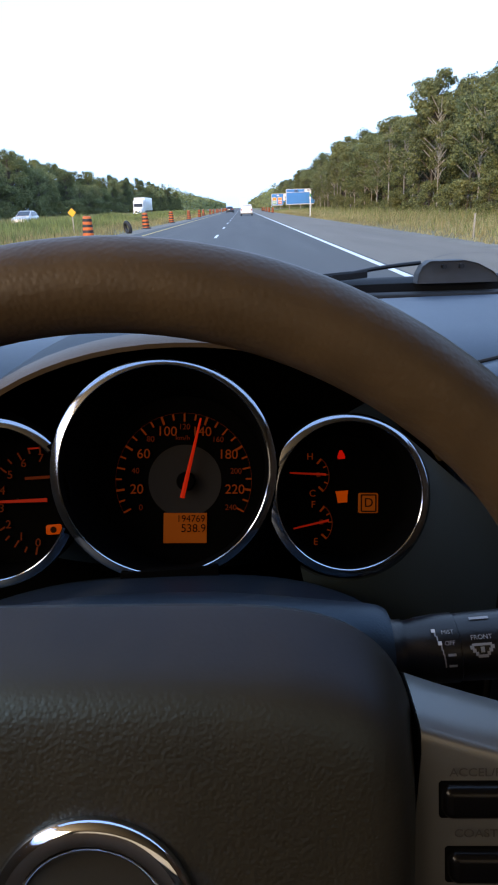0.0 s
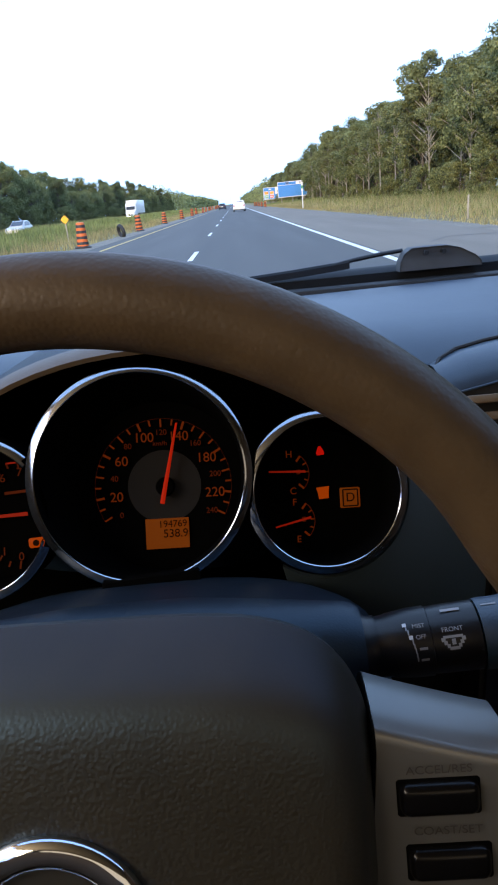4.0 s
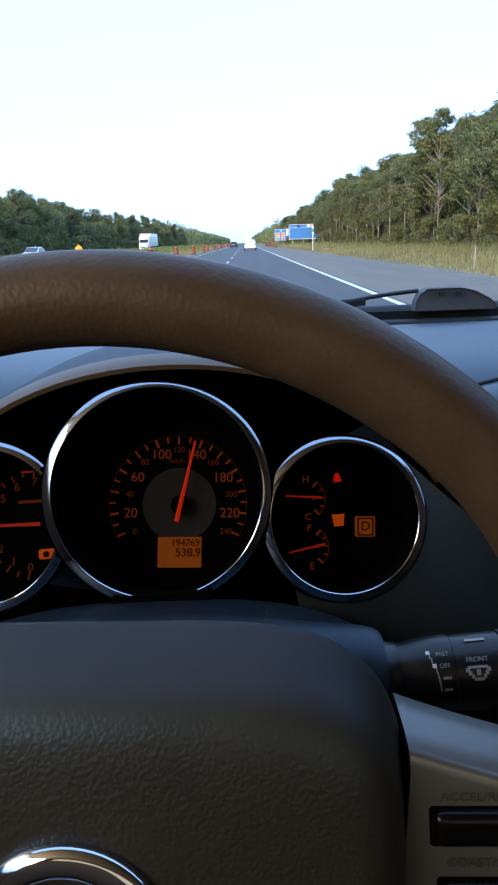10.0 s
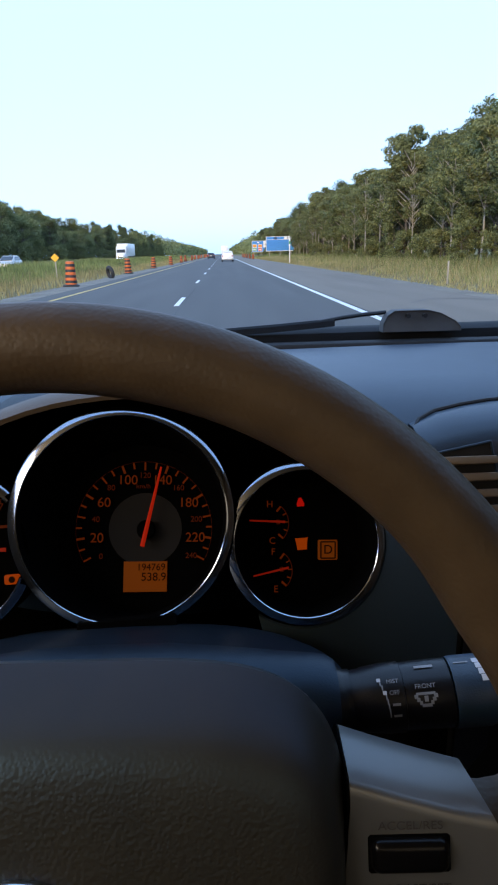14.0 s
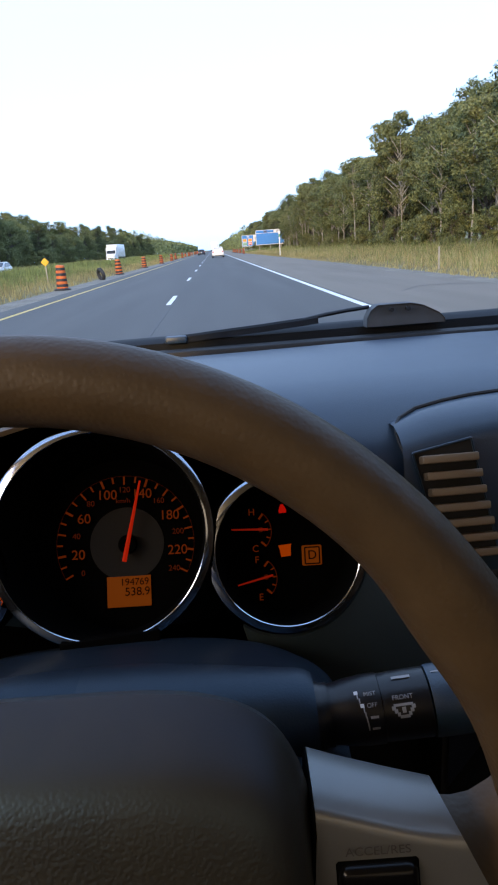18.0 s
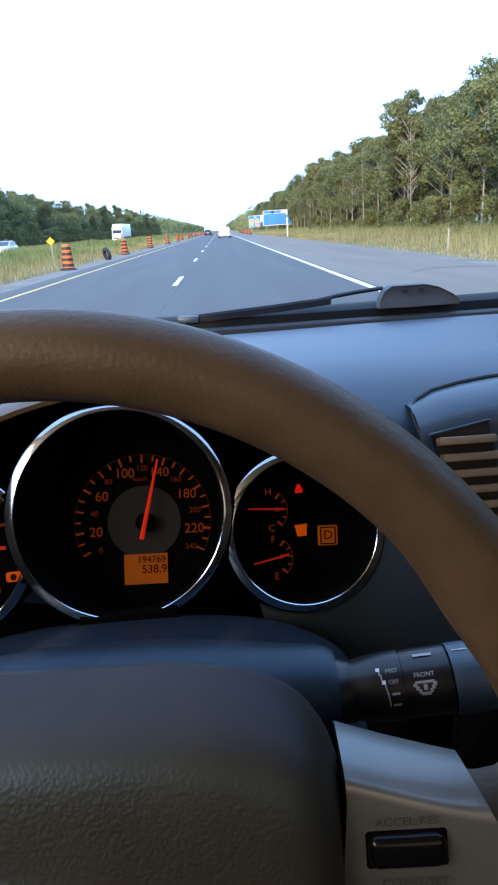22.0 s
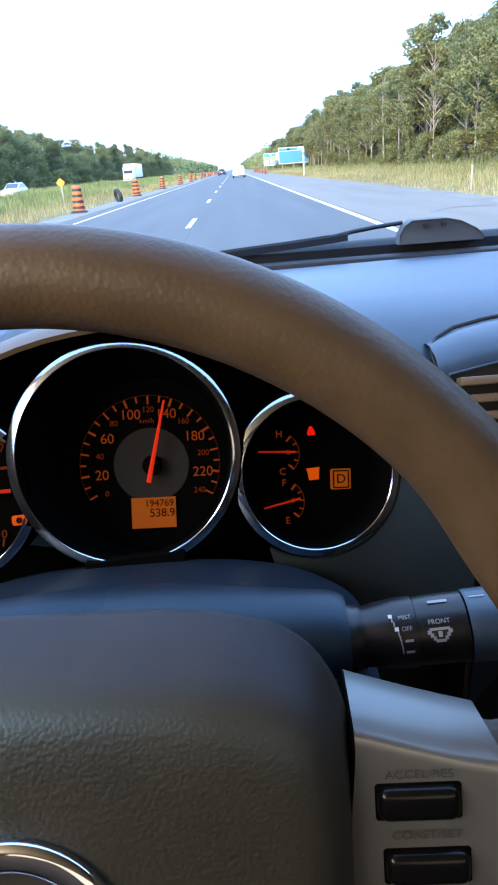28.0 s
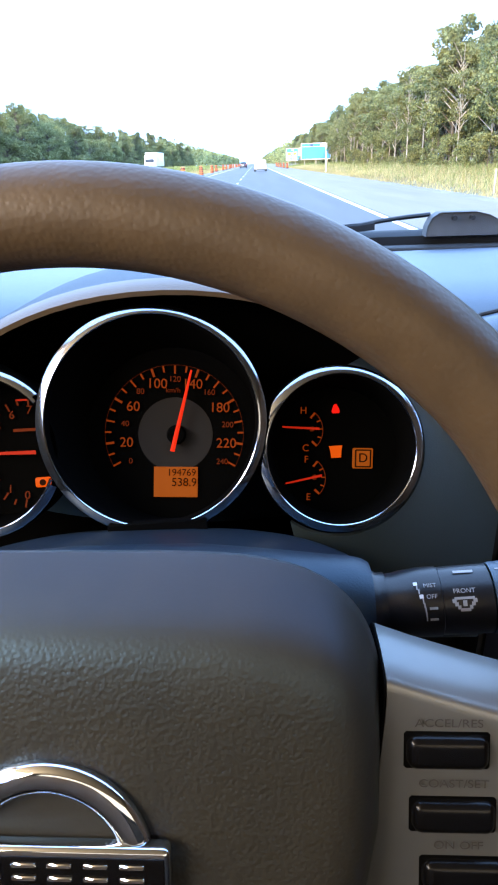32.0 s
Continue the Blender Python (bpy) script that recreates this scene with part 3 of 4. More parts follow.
        part("switch_frame", box(x0 - 0.0005, x1 + 0.0005, y0 - 0.0005, y1 + 0.0005, face - 0.003, face + 0.0009, 0.0008, 1), FACE, b)
    for txt, x, y in (("ACCEL/RES", 0.1235, 0.0300), ("COAST/SET", 0.1252, 0.0102), ("ON OFF", 0.1270, -0.0104)):
        put("switch_lettering", text_mesh(txt, 0.0038, PRINT, 1.12, 0.00003), w, m=pose(x, y - 0.0006, face + 0.0010))
    # emblem: plain chrome ring and bar
    e = put("emblem", mesh_of("emblem", [(0.022 * math.cos(i * math.pi / 24), 0.022 * math.sin(i * math.pi / 24), 0) for i in range(48)], [tuple(range(48))], PAD, False), w, "round chrome emblem with a crossbar", m=pose(0.0035, -0.0045, 0.0378))
    prof = [(0.0266 + 0.0050 * math.cos(t), 0.0036 * math.sin(t) + 0.0006) for t in (2 * math.pi * k / 20 for k in range(20))]
    part("ring", lathe(prof, 64, close=True), EMBLEM, e, "chrome ring")
    part("crossbar", box(-0.0368, 0.0368, -0.0085, 0.0085, 0.0, 0.0062, 0.0022, 4), EMBLEM, e, "chrome crossbar")
    part("crossbar_inlay", box(-0.0352, 0.0352, -0.0068, 0.0062, 0.0050, 0.0066, 0.0006, 2), GLOSS, e, "black inlay of the crossbar")
    for k in range(6):
        x = -0.0297 + 0.0104 * k
        for y0, y1 in ((0.0032, 0.0046), (-0.0008, 0.0006), (-0.0048, -0.0034)):
            part("inlay_bar", box(x, x + 0.0072, y0, y1, 0.0060, 0.0073, 0.0003, 1), CHROME, e)


def steering_column():
    c = thing("steering_column", Matrix(), "dark plastic steering column cover with a wiper stalk", "steering column")
    rows = []
    for k in range(10):
        y = 0.205 + 0.165 * k / 9
        zc = 0.9215 - 0.33 * (y - 0.36)
        g = 1 - 0.10 * (1 - k / 9) - (0.06 if k == 9 else 0) 
        rows.append([(-0.059 + x * g, y, zc - 0.07 + z * g) for x, z in (superell(0.156, 0.07, 0.07, 2.6, 2 * math.pi * i / 64) for i in range(64))])
    part("column_cover", loft(rows, closed=True, ends=True), SHROUD, c)
    # wiper stalk: collar, barrel, two turning rings, tip
    s = part("stalk", lathe([(0.0, -0.012), (0.0125, -0.012), (0.0136, 0.002), (0.0140, 0.006), (0.0152, 0.014), (0.0160, 0.03), (0.0162, 0.046), (0.0156, 0.0465), (0.0, 0.0465)], 40), BLACK, c, "black wiper stalk")
    s.matrix_local = Matrix.Translation((0.074, 0.249, 0.944)) @ Matrix.Rotation(radians(84.5), 4, "Y") @ Matrix.Rotation(radians(3), 4, "X")
    sides = ([], [])
    for x, dy, dz, q in ((-0.11, 0.03, -0.034, 0.034), (-0.06, 0.022, -0.0265, 0.036), (-0.02, 0.014, -0.0185, 0.0335), (0.015, 0.007, -0.0120, 0.0288), (0.038, 0.002, -0.0078, 0.0255), (0.050, 0.0, -0.0062, 0.0240), (0.0565, 0.0, -0.006, 0.0232), (0.0615, 0.0, -0.006, 0.0220), (0.0645, 0.0, -0.006, 0.0203), (0.0640, 0.0, -0.006, 0.0180)):
        for row, px in zip(sides, (x, -0.106 - x)):
            row.append([(px, 0.249 + dy + q * math.cos(2 * math.pi * i / 40), 0.950 + dz + q * math.sin(2 * math.pi * i / 40)) for i in range(40)])
    for rows in sides:
        part("stalk_socket", loft(rows, closed=True, ends=True), SHROUD, c)
    part("collar", lathe([(0.0, -0.03), (0.0172, -0.03), (0.0172, -0.016), (0.0168, -0.014), (0.0, -0.014)], 40), BLACK, s)
    part("dark_band", lathe([(0.0142, -0.0010), (0.0146, 0.0030), (0.0152, 0.0052), (0.0163, 0.0150), (0.0164, 0.0232), (0.0158, 0.0236)], 40), BLACK, s, "black band")
    part("boot", lathe([(0.0, -0.0138), (0.0166, -0.0138), (0.0166, -0.012), (0.0160, -0.0108), (0.0160, -0.0062), (0.0150, -0.005), (0.0150, -0.0012), (0.0, -0.001)], 40), BLACK, s)
    part("turning_ring", lathe([(0.0, 0.047), (0.0165, 0.047), (0.0168, 0.049), (0.0168, 0.064), (0.0162, 0.0655), (0.0, 0.0655)], 40), DASH, s, "grey turning ring")
    part("stalk_end", lathe([(0.0, 0.066), (0.0162, 0.066), (0.0160, 0.085), (0.0140, 0.10), (0.0112, 0.112), (0.0, 0.113)], 40), BLACK, s)

    def mark(name, ang, z0, z1, da, material=PRINT_W, rad=0.0166):
        """A printed mark on the barrel: ang and da in degrees round it, z along it."""
        vs, fs = [], []
        n = 4
        for i in range(n + 1):
            a = radians(ang - da / 2 + da * i / n)
            for z in (z0, z1):
                vs.append((rad * math.cos(a), rad * math.sin(a), z))
        for i in range(n):
            fs.append((2 * i, 2 * i + 1, 2 * i + 3, 2 * i + 2))
        put(name, mesh_of(name, vs, fs, material), s)
    front = 232
    def word(txt, ang, z, size, rad=0.0164):
        a = radians(ang)
        out, along = Vector((math.cos(a), math.sin(a), 0)), Vector((0, 0, 1))
        up = out.cross(along)
        m = Matrix((along, up, out)).transposed().to_4x4()
        m.translation = out * rad + along * z
        put("printed_word", text_mesh(txt, size, PRINT_W, 1.0, 0.0001), s, m=m)
    word("MIST", front - 26, 0.0182, 0.0028, 0.0167)
    word("OFF", front - 8, 0.0184, 0.0028, 0.0167)
    word("FRONT", front - 14, 0.0330, 0.0030, 0.0167)
    for k in (2, 3):
        mark("printed_word", front - 26 + 18 * k, 0.0168, 0.0205, 4, rad=0.0167)
    # the setting scale: two dots and a line that runs down beside the words
    for a, z in ((-30, 0.0118), (-9, 0.0138)):
        mark("printed_dot", front + a, z - 0.0009, z + 0.0009, 6, PRINT_B, 0.0167)
    for a, z in ((-24, 0.0123), (-17, 0.0130), (-2, 0.0144), (5, 0.0148), (12, 0.0151), (19, 0.0153), (26, 0.0154)):
        mark("printed_line", front + a, z - 0.0003, z + 0.0003, 8, rad=0.0167)
    for da, z0, z1, hh in ((0, 0.0282, 0.0372, 4), (4, 0.0272, 0.0290, 6), (4, 0.0364, 0.0382, 6), (9, 0.0282, 0.0298, 6), (9, 0.0356, 0.0372, 6), (14, 0.0294, 0.0308, 6), (14, 0.0346, 0.0360, 6), (18, 0.0304, 0.0350, 5), (8, 0.0318, 0.0336, 9)):
        mark("printed_wiper", front - 3 + da, z0, z1, hh)
    mark("printed_word", front - 50, 0.030, 0.039, 6)
    mark("printed_word", front - 50, 0.049, 0.056, 3, rad=0.0171)
    for k in range(4):
        mark("printed_step", front - 52 + 11 * k, 0.0580 + 0.0007 * k, 0.0640, 10, PRINT_B, 0.0171)
    mark("printed_dot", front - 20, 0.0690, 0.0722, 12, PRINT_B, 0.0166)


def instruments():
    c = thing("instrument_cluster", pose(-0.05, 0.4288, 0.95, 69.51, 0, 5.77), "three round chrome-ringed gauges with orange backlit figures", "instrument cluster")

    def gauge(name, label, cx, cy, r, fx, fy, sunk=0.0045):
        """A dial at the bottom of a black well, with a chrome ring at the well's mouth."""
        bm = bmesh.new()
        n = 72
        rows = []
        for k in range(5):
            s = k / 4
            rr = r * (1 - 0.10 * (1 - s))
            rows.append([(fx + (cx - fx) * s + rr * math.cos(2 * math.pi * i / n), fy + (cy - fy) * s + rr * math.sin(2 * math.pi * i / n), (0.051 - sunk) * s - 0.003) for i in range(n)])
        g = part(name, loft(rows, closed=True, bm=bm), FACE, c, label)
        part("dial_face", loft([[(p[0], p[1], -0.0028) for p in rows[0]], [(fx + (p[0] - fx) * 0.02, fy + (p[1] - fy) * 0.02, -0.0028) for p in rows[0]]], closed=True), FACE, g)
        prof = [(r - 0.0012, 0.0530 - sunk)]
        for k in range(18):
            a, step = radians(-36 if k < 3 else 13 + 1.5 * (k - 3)), 0.00025 if k < 3 else 0.00039
            prof.append((prof[-1][0] + step * math.cos(a), prof[-1][1] - step * math.sin(a)))
        at = Matrix.Translation((cx, cy, 0))

        def clear(bm):
            """Cuts away what would lie within the speedometer's ring."""
            if sunk:
                gone = [v for v in bm.verts if (v.co.xy - Vector((-0.0117, 0.0198))).length < 0.0772]
                bmesh.ops.delete(bm, geom=gone, context="VERTS")
            return bm
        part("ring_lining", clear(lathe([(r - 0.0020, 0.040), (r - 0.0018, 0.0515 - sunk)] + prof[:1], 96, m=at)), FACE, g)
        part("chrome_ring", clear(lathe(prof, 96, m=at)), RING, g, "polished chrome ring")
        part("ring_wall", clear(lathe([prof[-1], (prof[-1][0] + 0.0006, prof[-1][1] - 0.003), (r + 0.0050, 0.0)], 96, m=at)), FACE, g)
        return g

    def bar(g, name, x, y, ang, length, width, material, z=0.0):
        """A small lit bar whose outer end is at x, y and which points inward along ang."""
        m = Matrix.Translation((x, y, z)) @ Matrix.Rotation(ang, 4, "Z")
        put(name, mesh_of(name, [m @ Vector(v) for v in ((-length, -width / 2, 0), (0, -width / 2, 0), (0, width / 2, 0), (-length, width / 2, 0))], [(0, 1, 2, 3)], material), g)

    def figure(g, txt, x, y, size, material=AMBER, squeeze=1.0):
        put("figure", text_mesh(txt, size, material, squeeze), g, m=pose(x, y, 0.0, 0, 0, -4.5))

    # speedometer
    s = gauge("speedometer", "speedometer with orange figures up to 240", -0.0117, 0.0198, 0.0714, 0.0, 0.008, 0.0)
    for k in range(25):
        v = 10 * k
        a = radians(86 + (120 - v) * 0.985)
        major = v % 20 == 0
        bar(s, "tick", 0.0515 * math.cos(a), 0.008 + 0.0510 * math.sin(a), a, 0.0062 if major else 0.0046, 0.0017 if v % 40 == 20 else 0.0013, AMBER)
        if major:
            big = v in (20, 60, 100, 140, 180, 220)
            rad = 0.0405 if big else 0.0418
            figure(s, str(v), rad * math.cos(a) * 0.96 + (0.0026 if v < 70 else 0.0), 0.007 + rad * math.sin(a), 0.0102 if big else 0.0060, AMBER if big else AMBER_DIM, 1.0)
    rows = [[(rr * math.cos(radians(204.2 - 3.0 * k)), 0.008 + rr * math.sin(radians(204.2 - 3.0 * k)), 0.0) for rr in (0.0513, 0.0515)] for k in range(80)]
    part("scale_arc", loft(rows), AMBER_DIM, s)
    figure(s, "km/h", 0.001, 0.0405, 0.005, AMBER_DIM, 1.1)
    part("dial_centre", lathe([(0.0, -0.0008), (0.0278, -0.0008), (0.0278, -0.002)], 64, m=Matrix.Translation((0.0005, 0.0075, -0.0014))), GREY_DISC, s, "grey centre disc")
    part("needle_hub", lathe([(0.0, 0.007), (0.006, 0.0065), (0.0072, 0.003), (0.0072, -0.001)], 32, m=Matrix.Translation((0.0012, 0.0075, 0))), FACE, s)
    a = radians(73)
    bm = loft([[(t * math.cos(a) - w2 * math.sin(a) + 0.0012, t * math.sin(a) + w2 * math.cos(a) + 0.0075, z) for w2, z in ((-wd, 0.0068), (0, 0.0082), (wd, 0.0068))] for t, wd in ((-0.0125, 0.0017), (0.0, 0.0016), (0.0490, 0.0007))])
    part("needle", bm, NEEDLE, s, "glowing red needle")
    part("display", box(-0.0164, 0.0164, -0.0114, 0.0114, -0.0025, -0.0010, m=pose(-0.0018, -0.0283, 0, 0, 0, -4.5)), LCD, s, "amber lit odometer display")
    figure(s, "194769", 0.0030, -0.0215, 0.0074, LCD_INK, 0.98)
    figure(s, "538.9", 0.0044, -0.0290, 0.0088, LCD_INK, 0.98)
    part("lower_bezel", box(-0.046, 0.020, -0.085, -0.0472, 0.044, 0.0545, 0.001, 1), FACE, c, "black bezel below the speedometer")
    # rev counter
    t = gauge("rev_counter", "rev counter with orange figures from 0 to 7", -0.1294, 0.0050, 0.0522, -0.1245, 0.003)
    px, py = -0.104, 0.0005
    for k in range(15):
        a = radians(257 - 23.6 * k * 0.5)
        rim = 0.0408
        bar(t, "tick", px + rim * math.cos(a), py + rim * math.sin(a), a, 0.006 if k % 2 == 0 else 0.0042, 0.0013, AMBER_DIM)
        if k % 2 == 0:
            figure(t, str(k // 2), px + 0.0318 * math.cos(a), py + 0.0318 * math.sin(a), 0.0085, AMBER_DIM)
    bar(t, "red_zone", px - 0.002, py + 0.0395, 0.0, 0.008, 0.0012, NEEDLE_DIM)
    bar(t, "printed_unit", -0.0985, 0.0180, 0.0, 0.019, 0.0022, AMBER_DIM)
    bm = loft([[(px + x, py + 0.001 + dy - 0.08 * x * 0.4, 0.006) for dy in (-wd, wd)] for x, wd in ((0.003, 0.0014), (-0.0440, 0.0008))])
    part("needle", bm, NEEDLE_DIM, t, "glowing red needle")
    part("brake_lamp", box(-0.1050, -0.0935, -0.0252, -0.0178, -0.0025, 0.0, 0.0015, 2), AMBER_LAMP, t, "lit amber warning lamp")
    part("lamp_symbol", lathe([(0.0, 0.0004), (0.0024, 0.0004)], 20, m=Matrix.Translation((-0.0993, -0.0215, 0))), LCD_INK, t)
    # temperature and fuel gauge
    f = gauge("fuel_gauge", "temperature and fuel gauge with warning lamps", 0.1153, -0.0079, 0.0530, 0.1215, -0.013)
    for txt, y in (("H", 0.0193), ("C", -0.0093), ("F", -0.0180), ("E", -0.0469)):
        figure(f, txt, 0.0980, y, 0.0074, AMBER)
    for cy, turn in ((0.0045, -0.004), (-0.0325, 0.0030)):
        for k in range(5):
            a = radians(46 - 23 * k)
            bar(f, "tick", 0.0945 + 0.0175 * math.cos(a), cy + 0.0175 * math.sin(a), a, 0.0052 if k in (0, 4) else 0.0032, 0.0016 if k in (0, 4) else 0.001, AMBER)
        rows = [[(0.0945 + rr * math.cos(radians(46 - 2.875 * k)), cy + rr * math.sin(radians(46 - 2.875 * k)), 0.0) for rr in (0.0172, 0.0178)] for k in range(33)]
        part("scale_arc", loft(rows), AMBER_DIM, f)
        y0 = cy + (0.0018 if turn < 0 else -0.0008)
        bm = loft([[(x, y + dy, 0.005) for dy in (-wd, wd)] for x, y, wd in ((0.0805, y0 + (0.002 if turn < 0 else -0.0012), 0.0006), (0.1085, y0 + turn * 0.6 + 0.0012, 0.0009))])
        part("needle", bm, NEEDLE_DIM, f, "glowing red needle")
        part("pointer_lamp", box(0.1025, 0.1050, cy - 0.0012, cy + 0.0022, -0.002, 0.0006), AMBER_DIM, f)
    rows = [[(0.1226 + sx * wdt, 0.0195 + y, 0.0) for sx in (-1, 0, 1)] for y, wdt in ((-0.0036, 0.0028), (-0.0018, 0.0031), (0.0008, 0.0022), (0.0032, 0.0010))]
    part("belt_lamp", loft(rows), RED_LAMP, f, "lit red seat belt lamp")
    rows = [[(0.1212 + sx * wdt, -0.0133 + y, 0.0) for sx in (-1, 0, 1)] for y, wdt in ((-0.0048, 0.0038), (0.001, 0.0044), (0.0044, 0.0052))]
    part("fuel_lamp", loft(rows), AMBER_LAMP, f, "lit orange low fuel lamp")
    part("gear_lamp", box(-0.008, 0.008, -0.0079, 0.0079, -0.0025, -0.0005, 0.0008, 1, m=pose(0.1420, -0.0201, 0, 0, 0, -4.5)), LCD, f, "amber lit gear letter panel")
    for bx, by, hx, hy in ((0, 0.0064, 0.0058, 0.0005), (0, -0.0064, 0.0058, 0.0005), (0.0058, 0, 0.0005, 0.0064), (-0.0058, 0, 0.0005, 0.0064)):
        part("gear_frame", box(bx - hx, bx + hx, by - hy, by + hy, -0.0004, 0.0002, m=pose(0.1420, -0.0201, 0, 0, 0, -4.5)), LCD_INK, f)
    put("gear_letter", text_mesh("D", 0.0100, LCD_INK, 1.0), f, m=pose(0.1420, -0.0200, 0.0, 0, 0, -4.5))


cabin()
dashboard()
wiper()
steering_wheel()
steering_column()
instruments()


# ---- the road and the land ----
rng = np.random.default_rng(7)


def sheet(name, x0, x1, y0, y1, z, material, nx=1, ny=1, thick=0.05):
    bm = bmesh.new()
    rows = [[(x0 + (x1 - x0) * i / nx, y0 + (y1 - y0) * j / ny, z) for i in range(nx + 1)] for j in range(ny + 1)]
    loft(rows, bm=bm)
    r = bmesh.ops.extrude_face_region(bm, geom=list(bm.faces))
    bmesh.ops.translate(bm, vec=(0, 0, -thick), verts=[v for v in r["geom"] if isinstance(v, bmesh.types.BMVert)])
    return bm


def structure(name, bm, material, label, category):
    return tagged(part(name, bm, material, None), label, category, kind="structure")


ground = structure("ground", sheet("ground", -2500, 2500, -400, 4500, -0.06, EARTH, 10, 10, 0.5), EARTH, "rough dry grassland on both sides of the motorway", "ground")
road = structure("road", sheet("road", -5.6, 2.9, -60, 1800, 0.0, ASPHALT, 2, 20), ASPHALT, "two-lane grey asphalt carriageway running straight ahead", "road")
shoulder = structure("road_shoulder", sheet("s", 2.9, 6.3, -60, 1800, -0.004, SHOULDER, 2, 20), SHOULDER, "wide pale paved hard shoulder", "road shoulder")
structure("road_verge", sheet("v", 6.3, 7.1, -60, 900, -0.02, GRAVEL, 1, 20), GRAVEL, "gravel strip between hard shoulder and grass", "gravel")
structure("road_verge", sheet("v", -6.7, -5.6, -60, 900, -0.012, GRAVEL, 1, 20), GRAVEL, "gravel strip along the inner lane", "gravel")
structure("road", sheet("r2", -31.0, -20.5, -60, 1800, -0.01, SHOULDER, 2, 20), SHOULDER, "opposite carriageway beyond the grass median", "road")
part("edge_line", sheet("l", 2.68, 2.82, -60, 1200, 0.004, PAINT_W, 1, 1, 0.003), PAINT_W, road, "white edge line")
part("edge_line", sheet("l", -4.90, -4.77, -60, 1200, 0.004, PAINT_Y, 1, 1, 0.003), PAINT_Y, road, "worn yellow edge line")
part("lane_joint", sheet("j", -1.015, -1.0, -60, 600, 0.0035, CRACK, 1, 1, 0.003), CRACK, road, "dark lengthwise joint")
dash_me = None
for k in range(42):
    if dash_me is None:
        ob = part("lane_dash", sheet("d", -0.06, 0.06, 0, 3.0, 0.004, PAINT_W, 1, 1, 0.003), PAINT_W, road, "white lane dash")
        dash_me = ob.data
    else:
        ob = put("lane_dash", dash_me, road)
    ob.location = (-1.12, 3.0 + 12 * k, 0)
# sealed cracks and patches on the shoulder
for k in range(16):
    y = 14 + 12 * k + rng.uniform(-2, 2)
    x = rng.uniform(3.0, 4.2)
    pts = [(x + 0.9 * i + rng.uniform(-0.2, 0.2), y + rng.uniform(-0.8, 0.8)) for i in range(4)]
    pts = [(min(p[0], 6.25), p[1]) for p in pts]
    part("sealed_crack", loft([[(px, py - 0.03, 0.001), (px, py + 0.03, 0.001)] for px, py in pts]), CRACK, shoulder)


def blades(name, n, xf, y0, y1, hf, material, label, width=0.02, lean=0.35, power=1.8):
    """A field of bent grass blades; thicker near the camera. xf(u, y): place across; hf(x): height."""
    u = rng.random(n)
    y = y0 + (y1 - y0) * rng.random(n) ** power
    x = xf(u, y)
    clump = np.array([noise.noise(Vector((a * 0.35, b * 0.22, 3.1))) for a, b in zip(x, y)])
    h = hf(x) * (0.75 + 0.45 * rng.random(n)) * (1 + 0.5 * clump)
    w = width * (0.7 + 0.8 * rng.random(n)) * np.maximum(1, y / 45)
    t = rng.random(n) * 2 * np.pi
    dx, dy = np.cos(t), np.sin(t)
    lx, ly = lean * h * rng.normal(0, 0.5, n), lean * h * rng.normal(0, 0.5, n)
    z0 = -0.07
    v = np.empty((n, 5, 3))
    v[:, 0] = np.c_[x - dx * w / 2, y - dy * w / 2, np.full(n, z0)]
    v[:, 1] = np.c_[x + dx * w / 2, y + dy * w / 2, np.full(n, z0)]
    v[:, 2] = np.c_[x + dx * w * 0.45 + lx * 0.3, y + dy * w * 0.45 + ly * 0.3, z0 + h * 0.55]
    v[:, 3] = np.c_[x - dx * w * 0.45 + lx * 0.3, y - dy * w * 0.45 + ly * 0.3, z0 + h * 0.55]
    v[:, 4] = np.c_[x + lx, y + ly, z0 + h]
    i = np.arange(n)[:, None] * 5
    faces = [tuple(r) for r in (i + np.array([[0, 1, 2, 3]])).tolist()] + [tuple(r) for r in (i + np.array([[3, 2, 4]])).tolist()]
    ob = put(name, mesh_of(name, v.reshape(-1, 3).tolist(), faces, material, False))
    return tagged(ob, label, "grass", kind="stuff")


blades("dry_grass", 46000, lambda u, y: 6.9 + 11.5 * u, 9, 170, lambda x: 0.13 + 0.36 * np.clip((x - 7.5) / 7, 0, 1), DRY, "tall dry yellow grass beside the hard shoulder", 0.020, 0.6)
blades("straw", 6000, lambda u, y: 8.3 + 8.7 * u, 10, 150, lambda x: 0.40 + 0.40 * np.clip((x - 8.5) / 7, 0, 1), STRAW, "pale feathery straw standing above the roadside grass", 0.012, 0.5)
blades("green_weeds", 17000, lambda u, y: 8.2 + 9.8 * u ** 0.8, 12, 200, lambda x: 0.22 + 0.7 * np.clip((x - 9) / 8, 0, 1), REED, "green weeds among dry grass below the trees", 0.026, 0.6)
blades("dry_grass", 16000, lambda u, y: -6.6 - 5.5 * u ** 0.8, 14, 170, lambda x: 0.22 + 0.3 * np.clip((-6.5 - x) / 5, 0, 1), DRY, "short dry grass on the median", 0.022)
blades("reeds", 30000, lambda u, y: -9.5 - 9.5 * u, 20, 220, lambda x: 0.40 + 0.45 * np.clip((-9 - x) / 4, 0, 1), REED, "tall green reeds on the median", 0.035, 0.2)
blades("dry_grass", 9000, lambda u, y: -31.5 - 9.0 * u, 50, 300, lambda x: 0.7 + 0 * x, DRY, "dry grass below the far trees", 0.05)


